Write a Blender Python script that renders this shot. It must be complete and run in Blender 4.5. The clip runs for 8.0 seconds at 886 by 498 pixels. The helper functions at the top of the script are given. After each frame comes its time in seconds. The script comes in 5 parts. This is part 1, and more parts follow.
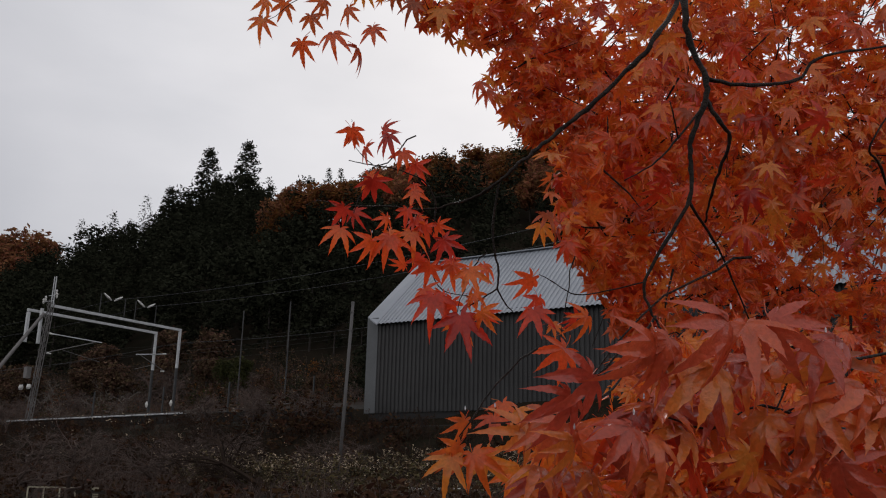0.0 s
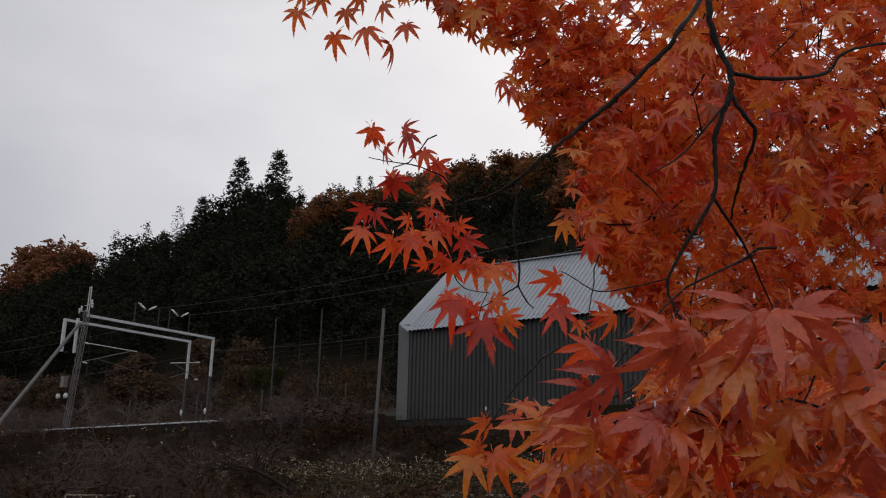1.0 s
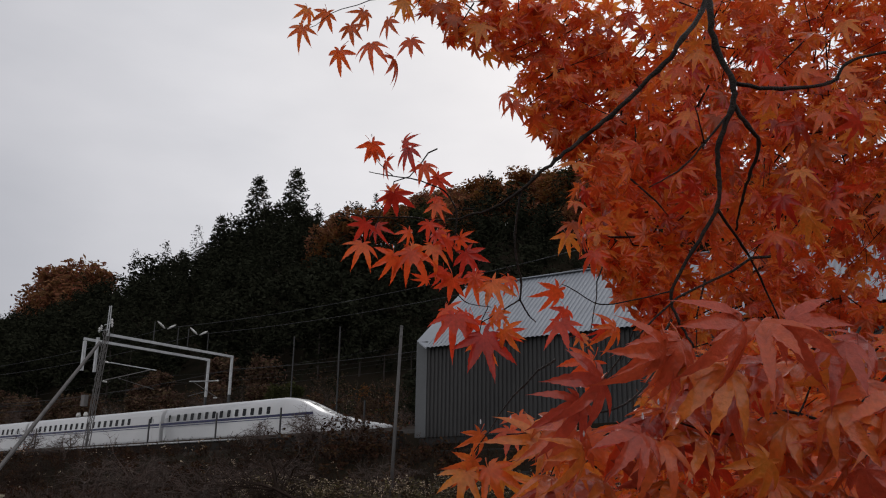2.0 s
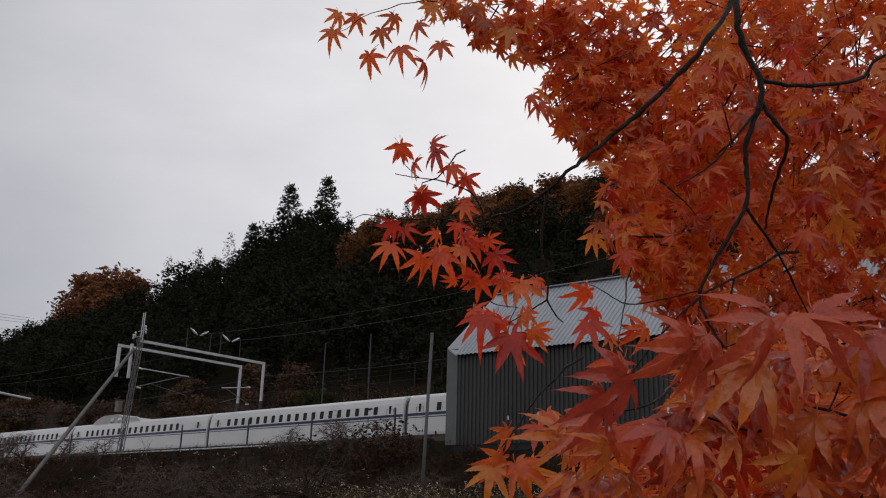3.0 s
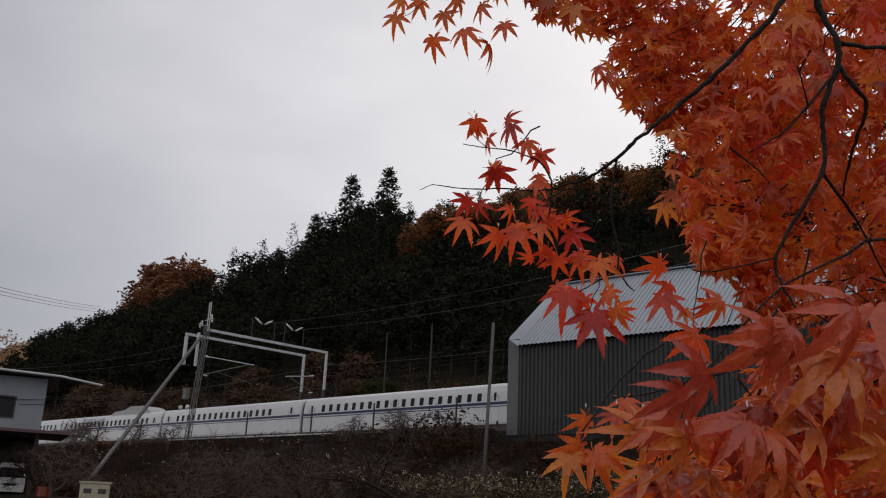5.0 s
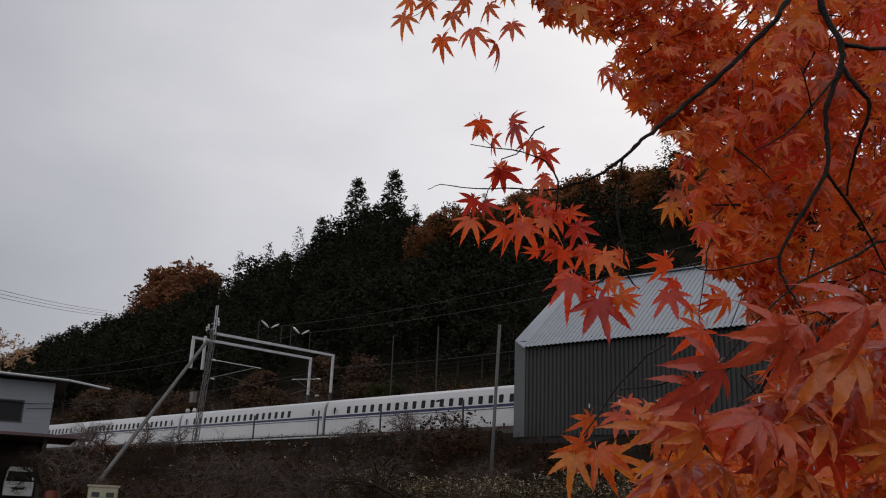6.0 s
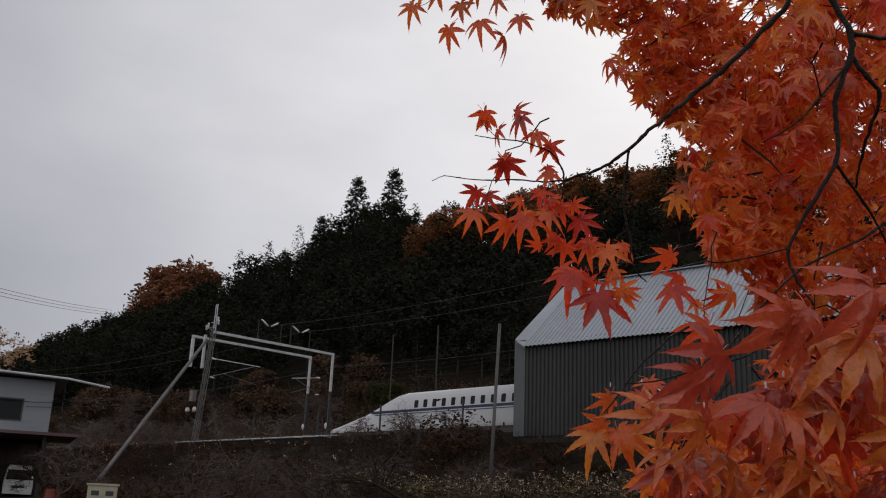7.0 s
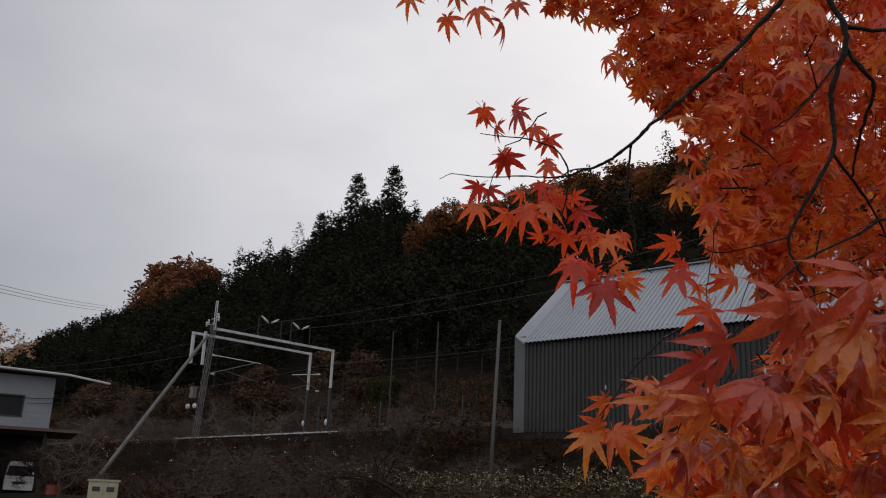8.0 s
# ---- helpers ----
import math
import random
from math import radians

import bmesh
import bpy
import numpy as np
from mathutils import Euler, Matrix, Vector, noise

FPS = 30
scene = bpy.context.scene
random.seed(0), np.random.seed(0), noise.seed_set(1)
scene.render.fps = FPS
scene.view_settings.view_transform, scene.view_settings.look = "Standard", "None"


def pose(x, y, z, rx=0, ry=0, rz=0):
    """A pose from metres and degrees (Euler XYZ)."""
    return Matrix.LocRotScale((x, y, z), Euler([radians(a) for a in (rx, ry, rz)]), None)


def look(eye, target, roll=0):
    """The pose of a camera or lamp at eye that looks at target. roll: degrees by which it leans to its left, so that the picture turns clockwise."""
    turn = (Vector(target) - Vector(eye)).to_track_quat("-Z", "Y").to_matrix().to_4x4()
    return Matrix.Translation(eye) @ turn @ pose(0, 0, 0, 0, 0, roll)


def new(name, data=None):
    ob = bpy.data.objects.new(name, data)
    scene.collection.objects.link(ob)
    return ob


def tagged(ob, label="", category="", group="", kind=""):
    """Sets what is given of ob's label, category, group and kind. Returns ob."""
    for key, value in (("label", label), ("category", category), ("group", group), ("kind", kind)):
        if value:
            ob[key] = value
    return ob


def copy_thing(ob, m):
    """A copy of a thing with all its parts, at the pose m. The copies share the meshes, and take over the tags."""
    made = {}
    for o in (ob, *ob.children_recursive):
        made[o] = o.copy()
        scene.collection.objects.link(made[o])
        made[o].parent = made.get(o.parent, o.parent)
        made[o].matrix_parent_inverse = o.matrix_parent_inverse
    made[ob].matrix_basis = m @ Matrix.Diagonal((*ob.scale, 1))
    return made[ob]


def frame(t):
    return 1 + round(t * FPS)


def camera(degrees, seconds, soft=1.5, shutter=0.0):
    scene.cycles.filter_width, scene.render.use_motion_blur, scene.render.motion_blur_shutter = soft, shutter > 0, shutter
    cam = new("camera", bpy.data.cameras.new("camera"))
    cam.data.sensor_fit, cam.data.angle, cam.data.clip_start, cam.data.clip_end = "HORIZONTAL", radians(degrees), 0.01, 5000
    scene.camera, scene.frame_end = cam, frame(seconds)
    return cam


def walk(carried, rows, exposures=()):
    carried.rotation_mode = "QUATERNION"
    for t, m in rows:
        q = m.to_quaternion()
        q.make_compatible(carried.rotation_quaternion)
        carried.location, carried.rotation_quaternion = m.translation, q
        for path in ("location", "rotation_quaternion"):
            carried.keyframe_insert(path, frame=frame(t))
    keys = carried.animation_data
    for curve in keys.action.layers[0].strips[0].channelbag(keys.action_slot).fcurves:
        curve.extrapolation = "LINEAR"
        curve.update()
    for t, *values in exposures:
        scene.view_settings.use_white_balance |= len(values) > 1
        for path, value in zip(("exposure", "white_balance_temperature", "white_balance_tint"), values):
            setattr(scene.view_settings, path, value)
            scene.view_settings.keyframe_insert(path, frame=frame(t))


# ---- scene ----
WALK = (
    (0.0, -0.018, -0.013, 1.661, -9.31, 14.78, 1.34),
    (0.5, -0.010, -0.006, 1.655, -8.48, 14.82, 1.48),
    (1.0, -0.004, -0.003, 1.653, -7.37, 15.13, 1.18),
    (1.5, 0.014, 0.002, 1.653, -6.75, 15.67, 1.05),
    (3.0, 0.026, 0.004, 1.641, -4.26, 16.55, 1.56),
    (3.5, 0.022, 0.011, 1.632, -2.66, 16.43, 2.20),
    (4.0, 0.014, 0.018, 1.621, -1.49, 16.13, 2.45),
    (4.5, 0.012, 0.021, 1.619, -0.80, 15.81, 2.63),
    (6.0, 0.007, -0.006, 1.604, -0.02, 15.96, 2.35),
    (6.5, 0.000, 0.000, 1.600, 0.00, 16.00, 2.40),
    (7.0, 0.006, 0.017, 1.602, -0.02, 15.91, 2.45),
    (7.5, -0.005, -0.009, 1.581, -0.09, 15.75, 2.49),
    (8.0, -0.010, -0.022, 1.574, -0.04, 15.71, 2.43),
)


def view(x, y, z, yaw, pitch, roll):
    a, b = radians(yaw), radians(pitch)
    way = Vector((-math.sin(a) * math.cos(b), math.cos(a) * math.cos(b), math.sin(b)))
    return look((x, y, z), Vector((x, y, z)) + way, roll)


cam = camera(50.8, 8.0, soft=1.1)
walk(cam, [(r[0], view(*r[1:])) for r in WALK], [(0.0, 0.0), (8.0, 0.0)])

# ---- sky and sun: dull overcast, rain falling ----
world = bpy.data.worlds.new("overcast")
scene.world = world
world.use_nodes = True
wn, wl = world.node_tree.nodes, world.node_tree.links
wn.clear()
w_out, w_bg = wn.new("ShaderNodeOutputWorld"), wn.new("ShaderNodeBackground")
w_sky = wn.new("ShaderNodeTexSky")
w_sky.sky_type, w_sky.sun_disc = "NISHITA", False
w_sky.sun_elevation, w_sky.sun_rotation = radians(34), radians(16)
w_scale = wn.new("ShaderNodeVectorMath")
w_scale.operation = "SCALE"
w_scale.inputs["Scale"].default_value = 0.07
w_co, w_map, w_noise, w_ramp, w_mix = (wn.new("ShaderNodeTexCoord"), wn.new("ShaderNodeMapping"), wn.new("ShaderNodeTexNoise"),
                                       wn.new("ShaderNodeValToRGB"), wn.new("ShaderNodeMix"))
w_map.inputs["Scale"].default_value = (1.0, 1.0, 2.6)
w_noise.inputs["Scale"].default_value, w_noise.inputs["Detail"].default_value = 2.6, 5.0
w_noise.inputs["Roughness"].default_value = 0.5
w_ramp.color_ramp.elements[0].position, w_ramp.color_ramp.elements[0].color = 0.30, (0.605, 0.603, 0.632, 1)
w_ramp.color_ramp.elements[1].position, w_ramp.color_ramp.elements[1].color = 0.66, (0.745, 0.732, 0.755, 1)
w_dot, w_glow, w_mul = wn.new("ShaderNodeVectorMath"), wn.new("ShaderNodeValToRGB"), wn.new("ShaderNodeMix")
w_dot.operation = "DOT_PRODUCT"
w_dot.inputs[1].default_value = (0.22, 0.80, 0.56)
g = w_glow.color_ramp.elements
g[0].position, g[0].color = 0.0, (1.15, 1.15, 1.15, 1)
g[1].position, g[1].color = 0.995, (1.30, 1.28, 1.25, 1)
for at, c in ((0.45, (0.85, 0.855, 0.87)), (0.68, (0.56, 0.57, 0.60)), (0.80, (0.74, 0.75, 0.775)), (0.92, (1.10, 1.10, 1.10))):
    g.new(at).color = (*c, 1)
w_mul.data_type, w_mul.blend_type = "RGBA", "MULTIPLY"
w_mul.inputs["Factor"].default_value = 1.0
w_mix.data_type = "RGBA"
w_mix.inputs["Factor"].default_value = 0.92
wl.new(w_co.outputs["Generated"], w_map.inputs["Vector"])
wl.new(w_map.outputs["Vector"], w_noise.inputs["Vector"])
wl.new(w_noise.outputs["Fac"], w_ramp.inputs["Fac"])
wl.new(w_co.outputs["Generated"], w_dot.inputs[0])
wl.new(w_dot.outputs["Value"], w_glow.inputs["Fac"])
wl.new(w_ramp.outputs["Color"], w_mul.inputs["A"])
wl.new(w_glow.outputs["Color"], w_mul.inputs["B"])
wl.new(w_sky.outputs["Color"], w_scale.inputs["Vector"])
wl.new(w_scale.outputs["Vector"], w_mix.inputs["A"])
wl.new(w_mul.outputs["Result"], w_mix.inputs["B"])
wl.new(w_mix.outputs["Result"], w_bg.inputs["Color"])
wl.new(w_bg.outputs["Background"], w_out.inputs["Surface"])

sun_data = bpy.data.lights.new("sun", "SUN")
sun_data.energy, sun_data.angle, sun_data.color = 0.5, radians(25), (1.0, 0.98, 0.95)
sun = new("sun", sun_data)
sun.matrix_world = look((27, 96, 70), (0, 0, 0))


# ---- materials ----
def mat(name, color, rough=0.7, metal=0.0, vary=0.25, scale=3.0, fine=40.0, bump=0.15, spread=0.0, coat=0.0, specular=0.5,
        through_light=0.0, tint=None, hue=0.0):
    """A surface with two scales of variation; spread: how far whole pieces differ; tint: the colour of stains."""
    m = bpy.data.materials.new(name)
    m.use_nodes = True
    n, l = m.node_tree.nodes, m.node_tree.links
    b = n["Principled BSDF"]
    co = n.new("ShaderNodeTexCoord")
    big, small, mix, mul = n.new("ShaderNodeTexNoise"), n.new("ShaderNodeTexNoise"), n.new("ShaderNodeMix"), n.new("ShaderNodeHueSaturation")
    big.inputs["Scale"].default_value, big.inputs["Detail"].default_value = scale, 4.0
    small.inputs["Scale"].default_value, small.inputs["Detail"].default_value = fine, 3.0
    for node in (big, small):
        l.new(co.outputs["Object"], node.inputs["Vector"])
    mix.data_type = "RGBA"
    dark = tint or tuple(c * (1 - vary) for c in color)
    mix.inputs["A"].default_value, mix.inputs["B"].default_value = (*color, 1), (*dark, 1)
    rng = n.new("ShaderNodeMapRange")
    rng.inputs["From Min"].default_value, rng.inputs["From Max"].default_value = 0.38, 0.68
    l.new(big.outputs["Fac"], rng.inputs["Value"])
    l.new(rng.outputs["Result"], mix.inputs["Factor"])
    l.new(mix.outputs["Result"], mul.inputs["Color"])
    val = n.new("ShaderNodeMapRange")
    val.inputs["To Min"].default_value, val.inputs["To Max"].default_value = 1 - vary * 0.7, 1 + vary * 0.7
    l.new(small.outputs["Fac"], val.inputs["Value"])
    last = val.outputs["Result"]
    if spread:
        info = n.new("ShaderNodeObjectInfo")
        geo = n.new("ShaderNodeNewGeometry")
        add = n.new("ShaderNodeMath")
        add.operation = "ADD"
        frac = n.new("ShaderNodeMath")
        frac.operation = "FRACT"
        l.new(info.outputs["Random"], add.inputs[0])
        l.new(geo.outputs["Random Per Island"], add.inputs[1])
        l.new(add.outputs["Value"], frac.inputs[0])
        s = n.new("ShaderNodeMapRange")
        s.inputs["To Min"].default_value, s.inputs["To Max"].default_value = 1 - spread, 1 + spread
        l.new(frac.outputs["Value"], s.inputs["Value"])
        t = n.new("ShaderNodeMath")
        t.operation = "MULTIPLY"
        l.new(last, t.inputs[0])
        l.new(s.outputs["Result"], t.inputs[1])
        last = t.outputs["Value"]
        if hue:
            h = n.new("ShaderNodeMapRange")
            h.inputs["To Min"].default_value, h.inputs["To Max"].default_value = 0.5 - hue, 0.5 + hue
            w = n.new("ShaderNodeMath")
            w.operation = "MULTIPLY"
            w.inputs[1].default_value = 7.13
            fr = n.new("ShaderNodeMath")
            fr.operation = "FRACT"
            l.new(frac.outputs["Value"], w.inputs[0])
            l.new(w.outputs["Value"], fr.inputs[0])
            l.new(fr.outputs["Value"], h.inputs["Value"])
            l.new(h.outputs["Result"], mul.inputs["Hue"])
    l.new(last, mul.inputs["Value"])
    l.new(mul.outputs["Color"], b.inputs["Base Color"])
    b.inputs["Roughness"].default_value, b.inputs["Metallic"].default_value = rough, metal
    b.inputs["Coat Weight"].default_value = coat
    b.inputs["Specular IOR Level"].default_value = specular
    if bump:
        bp = n.new("ShaderNodeBump")
        bp.inputs["Strength"].default_value, bp.inputs["Distance"].default_value = bump, 0.02
        l.new(small.outputs["Fac"], bp.inputs["Height"])
        l.new(bp.outputs["Normal"], b.inputs["Normal"])
    if through_light:
        tr, ms = n.new("ShaderNodeBsdfTranslucent"), n.new("ShaderNodeMixShader")
        l.new(mul.outputs["Color"], tr.inputs["Color"])
        ms.inputs[0].default_value = through_light
        l.new(b.outputs["BSDF"], ms.inputs[1])
        l.new(tr.outputs["BSDF"], ms.inputs[2])
        l.new(ms.outputs["Shader"], n["Material Output"].inputs["Surface"])
    return m


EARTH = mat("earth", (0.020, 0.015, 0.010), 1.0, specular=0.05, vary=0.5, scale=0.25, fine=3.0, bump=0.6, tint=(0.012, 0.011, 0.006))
CONCRETE = mat("concrete", (0.20, 0.195, 0.185), 0.85, vary=0.35, scale=0.6, fine=12.0)
BALLAST = mat("ballast", (0.045, 0.038, 0.032), 0.95, vary=0.5, scale=2.0, fine=18.0, bump=0.8)
RAIL = mat("rail_steel", (0.055, 0.04, 0.03), 0.6, 0.3)
WALL_SHEET = mat("dark_sheet", (0.044, 0.043, 0.043), 0.5, 0.0, vary=0.25, scale=0.35, fine=9.0, bump=0.04, specular=0.25)
TRIM_SHEET = mat("trim_sheet", (0.095, 0.10, 0.104), 0.5, vary=0.2, scale=0.7, fine=10.0, bump=0.03)
ROOF_SHEET = mat("pale_sheet", (0.29, 0.312, 0.345), 0.42, 0.0, vary=0.12, scale=0.4, fine=8.0, bump=0.03)
STEEL = mat("galvanised_steel", (0.52, 0.53, 0.54), 0.5, 0.1, vary=0.2, scale=2.0, fine=20.0)
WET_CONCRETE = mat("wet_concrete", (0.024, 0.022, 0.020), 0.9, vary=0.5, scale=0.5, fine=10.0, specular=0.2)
POLE_GREY = mat("pole_concrete", (0.105, 0.10, 0.098), 0.8, vary=0.3, scale=1.2, fine=15.0)
MAST_STEEL = mat("mast_steel", (0.165, 0.155, 0.15), 0.6, 0.1, vary=0.3, scale=2.0, fine=20.0)
DARK_STEEL = mat("dark_steel", (0.05, 0.05, 0.05), 0.6, 0.3)
INSULATOR = mat("insulator", (0.62, 0.61, 0.59), 0.3)
WIRE = mat("wire", (0.03, 0.03, 0.032), 0.6, 0.3, bump=0)
WHITE_PAINT = mat("train_white", (0.53, 0.533, 0.54), 0.26, vary=0.06, scale=0.5, fine=6.0, bump=0, coat=0.4)
FAIRING = mat("fairing_grey", (0.34, 0.34, 0.335), 0.5, vary=0.15, scale=0.8, fine=6.0, bump=0)
BLUE_PAINT = mat("train_blue", (0.012, 0.016, 0.075), 0.35, vary=0.1, bump=0, coat=0.05, specular=0.3)
DARK_GLASS = mat("dark_glass", (0.010, 0.011, 0.013), 0.15, vary=0.1, bump=0, specular=0.12)
DOOR_SEAM = mat("door_seam", (0.33, 0.33, 0.335), 0.5, vary=0.2, bump=0)
UNDERFRAME = mat("underframe", (0.045, 0.042, 0.04), 0.6, vary=0.3, scale=2)
NEEDLES = mat("conifer_needles", (0.026, 0.028, 0.018), 1.0, vary=0.3, scale=0.4, fine=3.0, bump=0, spread=0.3, through_light=0.0, specular=0.0, hue=0.02)
BARK = mat("bark", (0.036, 0.027, 0.021), 0.9, vary=0.4, scale=3.0, fine=25.0, bump=0.5)
RUSSET = mat("russet_leaves", (0.20, 0.080, 0.026), 0.7, vary=0.35, scale=0.4, fine=3.0, bump=0, spread=0.4, through_light=0.42, specular=0.1, hue=0.02)
OLIVE = mat("olive_leaves", (0.060, 0.062, 0.022), 0.7, vary=0.35, scale=0.4, fine=3.0, bump=0, spread=0.4, through_light=0.42, specular=0.1, hue=0.02)
DARK_TWIG = mat("dark_twigs", (0.042, 0.029, 0.023), 0.95, vary=0.4, scale=2.0, fine=20.0, bump=0.2, specular=0.05)
PALE_TWIG = mat("pale_twigs", (0.17, 0.145, 0.125), 0.85, vary=0.4, scale=2.0, fine=20.0, bump=0.2)
TWIG = mat("grey_twigs", (0.088, 0.057, 0.046), 0.85, vary=0.4, scale=2.0, fine=20.0, bump=0.2)
AMBER = mat("amber_leaves", (0.25, 0.105, 0.05), 0.7, vary=0.35, scale=0.4, fine=3.0, bump=0, spread=0.5, through_light=0.3, specular=0.1, hue=0.02)
PALE_AMBER = mat("pale_amber_leaves", (0.46, 0.29, 0.17), 0.7, vary=0.35, scale=0.4, fine=3.0, bump=0, spread=0.5, through_light=0.35, specular=0.1, hue=0.02)
BRUSH = mat("brush_leaves", (0.105, 0.064, 0.041), 0.9, vary=0.45, scale=0.15, fine=3.0, bump=0, spread=0.6, through_light=0.2, specular=0.05, hue=0.03)
BROWN = mat("withered_leaves", (0.062, 0.032, 0.018), 1.0, vary=0.4, scale=0.4, fine=3.0, bump=0, spread=0.55, through_light=0.1, specular=0.05, hue=0.02)
HEDGE_LEAF = mat("hedge_leaves", (0.088, 0.062, 0.024), 0.8, vary=0.4, scale=0.8, fine=6.0, bump=0, spread=0.6, through_light=0.2, hue=0.03)
PALE_LEAF = mat("pale_leaves", (0.52, 0.40, 0.28), 0.6, vary=0.3, scale=2.0, fine=6.0, bump=0, spread=0.4, through_light=0.2)
HOUSE_WALL = mat("house_siding", (0.23, 0.245, 0.27), 0.7, vary=0.15, scale=0.5, fine=8.0)
DARK_ROOF = mat("dark_roof", (0.10, 0.05, 0.05), 0.6, vary=0.3, scale=1.0)
CAR_WHITE = mat("car_white", (0.60, 0.60, 0.60), 0.3, vary=0.08, bump=0, coat=0.3)
BEIGE = mat("beige_paint", (0.42, 0.38, 0.27), 0.6, vary=0.25, scale=2.0)
RED_GLASS = mat("red_lens", (0.20, 0.035, 0.015), 0.3, bump=0)
BLACK = mat("rubber_and_shade_black", (0.015, 0.015, 0.015), 0.8, bump=0)


# ---- mesh helpers ----
class Shape:
    """Gathers vertices and faces for one mesh."""

    def __init__(self):
        self.v, self.f = [], []

    def add(self, verts, faces):
        k = len(self.v)
        self.v += [tuple(p) for p in verts]
        self.f += [tuple(i + k for i in face) for face in faces]
        return self

    def box(self, x0, x1, y0, y1, z0, z1, m=None):
        pts = [Vector(p) for p in ((x0, y0, z0), (x1, y0, z0), (x1, y1, z0), (x0, y1, z0), (x0, y0, z1), (x1, y0, z1), (x1, y1, z1), (x0, y1, z1))]
        if m:
            pts = [m @ p for p in pts]
        return self.add(pts, ((0, 3, 2, 1), (4, 5, 6, 7), (0, 1, 5, 4), (1, 2, 6, 5), (2, 3, 7, 6), (3, 0, 4, 7)))

    def tube(self, path, radii, n=6, cap=True):
        path = [Vector(p) for p in path]
        if not hasattr(radii, "__len__"):
            radii = [radii] * len(path)
        rings, up = [], Vector((0.31, 0.17, 0.93))
        for i, p in enumerate(path):
            d = (path[min(i + 1, len(path) - 1)] - path[max(i - 1, 0)]).normalized()
            a = d.cross(up)
            if a.length < 0.05:
                a = d.cross(Vector((1, 0, 0)))
            a.normalize()
            b = d.cross(a)
            rings.append([p + (a * math.cos(6.28319 * k / n) + b * math.sin(6.28319 * k / n)) * radii[i] for k in range(n)])
        faces = [(i * n + k, i * n + (k + 1) % n, (i + 1) * n + (k + 1) % n, (i + 1) * n + k) for i in range(len(path) - 1) for k in range(n)]
        if cap:
            faces += [tuple(range(n))[::-1], tuple(range((len(path) - 1) * n, len(path) * n))]
        return self.add([p for r in rings for p in r], faces)

    def loft(self, rings, cap=True, closed=True):
        n = len(rings[0])
        m = n if closed else n - 1
        faces = [(i * n + k, i * n + (k + 1) % n, (i + 1) * n + (k + 1) % n, (i + 1) * n + k) for i in range(len(rings) - 1) for k in range(m)]
        if cap:
            faces += [tuple(range(n))[::-1], tuple(range((len(rings) - 1) * n, len(rings) * n))]
        return self.add([p for r in rings for p in r], faces)

    def mesh(self, name, material, smooth=False):
        me = bpy.data.meshes.new(name)
        me.from_pydata(self.v, [], self.f)
        me.materials.append(material)
        if smooth:
            me.polygons.foreach_set("use_smooth", [True] * len(me.polygons))
        me.update()
        return me


def thing(name, m, label, category, group="", kind=""):
    ob = new(name)
    ob.matrix_world = m
    return tagged(ob, label, category, group, kind)


def part(name, shape, material, parent, label="", smooth=False, m=None):
    me = shape if isinstance(shape, bpy.types.Mesh) else shape.mesh(name, material, smooth)
    ob = new(name, me)
    ob.parent = parent
    if m:
        ob.matrix_basis = m
    return tagged(ob, label)


def solid(name, shape, material, label, category="", kind="", m=None, smooth=False, group=""):
    ob = new(name, shape.mesh(name, material, smooth))
    if m:
        ob.matrix_world = m
    return tagged(ob, label, category, group, kind)


# The track's own axes: x along the rails towards the shelter, y away from the camera, z up.
TRACK = pose(-16.9165, 92.7569, 0, 0, 0, -45.05)
RAIL_Z = 7.75


def smooth(a, b, x):
    k = min(1.0, max(0.0, (x - a) / (b - a)))
    return k * k * (3 - 2 * k)


RIDGE = ((-700, 14), (-410, 18), (-370, 22), (-311, 41), (-270, 54.5), (-245, 56.5), (-215, 57), (-187, 57), (-154, 60), (-123, 67), (-96, 65.5), (-53, 65.5), (-13, 62.5), (51, 47.5), (140, 36), (420, 30))


def ridge(s):
    for (a, za), (b, zb) in zip(RIDGE, RIDGE[1:]):
        if s <= b:
            return za + (zb - za) * smooth(a, b, s)
    return RIDGE[-1][1]


def ground_z(s, q):
    z = 0.2 + 0.9 * smooth(-50, -20, q) if q < -8 else 0
    bump = noise.noise((s * 0.13, q * 0.13, 0)) * 0.3
    if -52 < q < -8.2:
        z += 0.8 * (1 - smooth(28, 44, s)) * smooth(-52, -38, q) * (1 - smooth(-24, -12, q))
    if q < -8.2:
        return z + (5.2 - 0.7 * smooth(28, 37, s)) * smooth(-19, -8.2, q) + bump * smooth(3, 9, abs(q + 8.2) + 3) * (0.4 if q < -45 else 1)
    if q < -6.5:
        return 6.3 - 0.7 * smooth(28, 37, s)
    if q < 9:
        return 7.0
    k = (q - 9) / 101
    rise = ridge(s) - 7.0
    if k <= 1:
        return 7.0 + rise * (0.35 * k + 0.65 * smooth(0, 1, k)) + bump * 3 * smooth(0, 0.2, k)
    return 7.0 + rise * (1 - 0.75 * smooth(1, 4.5, k)) + bump * 4


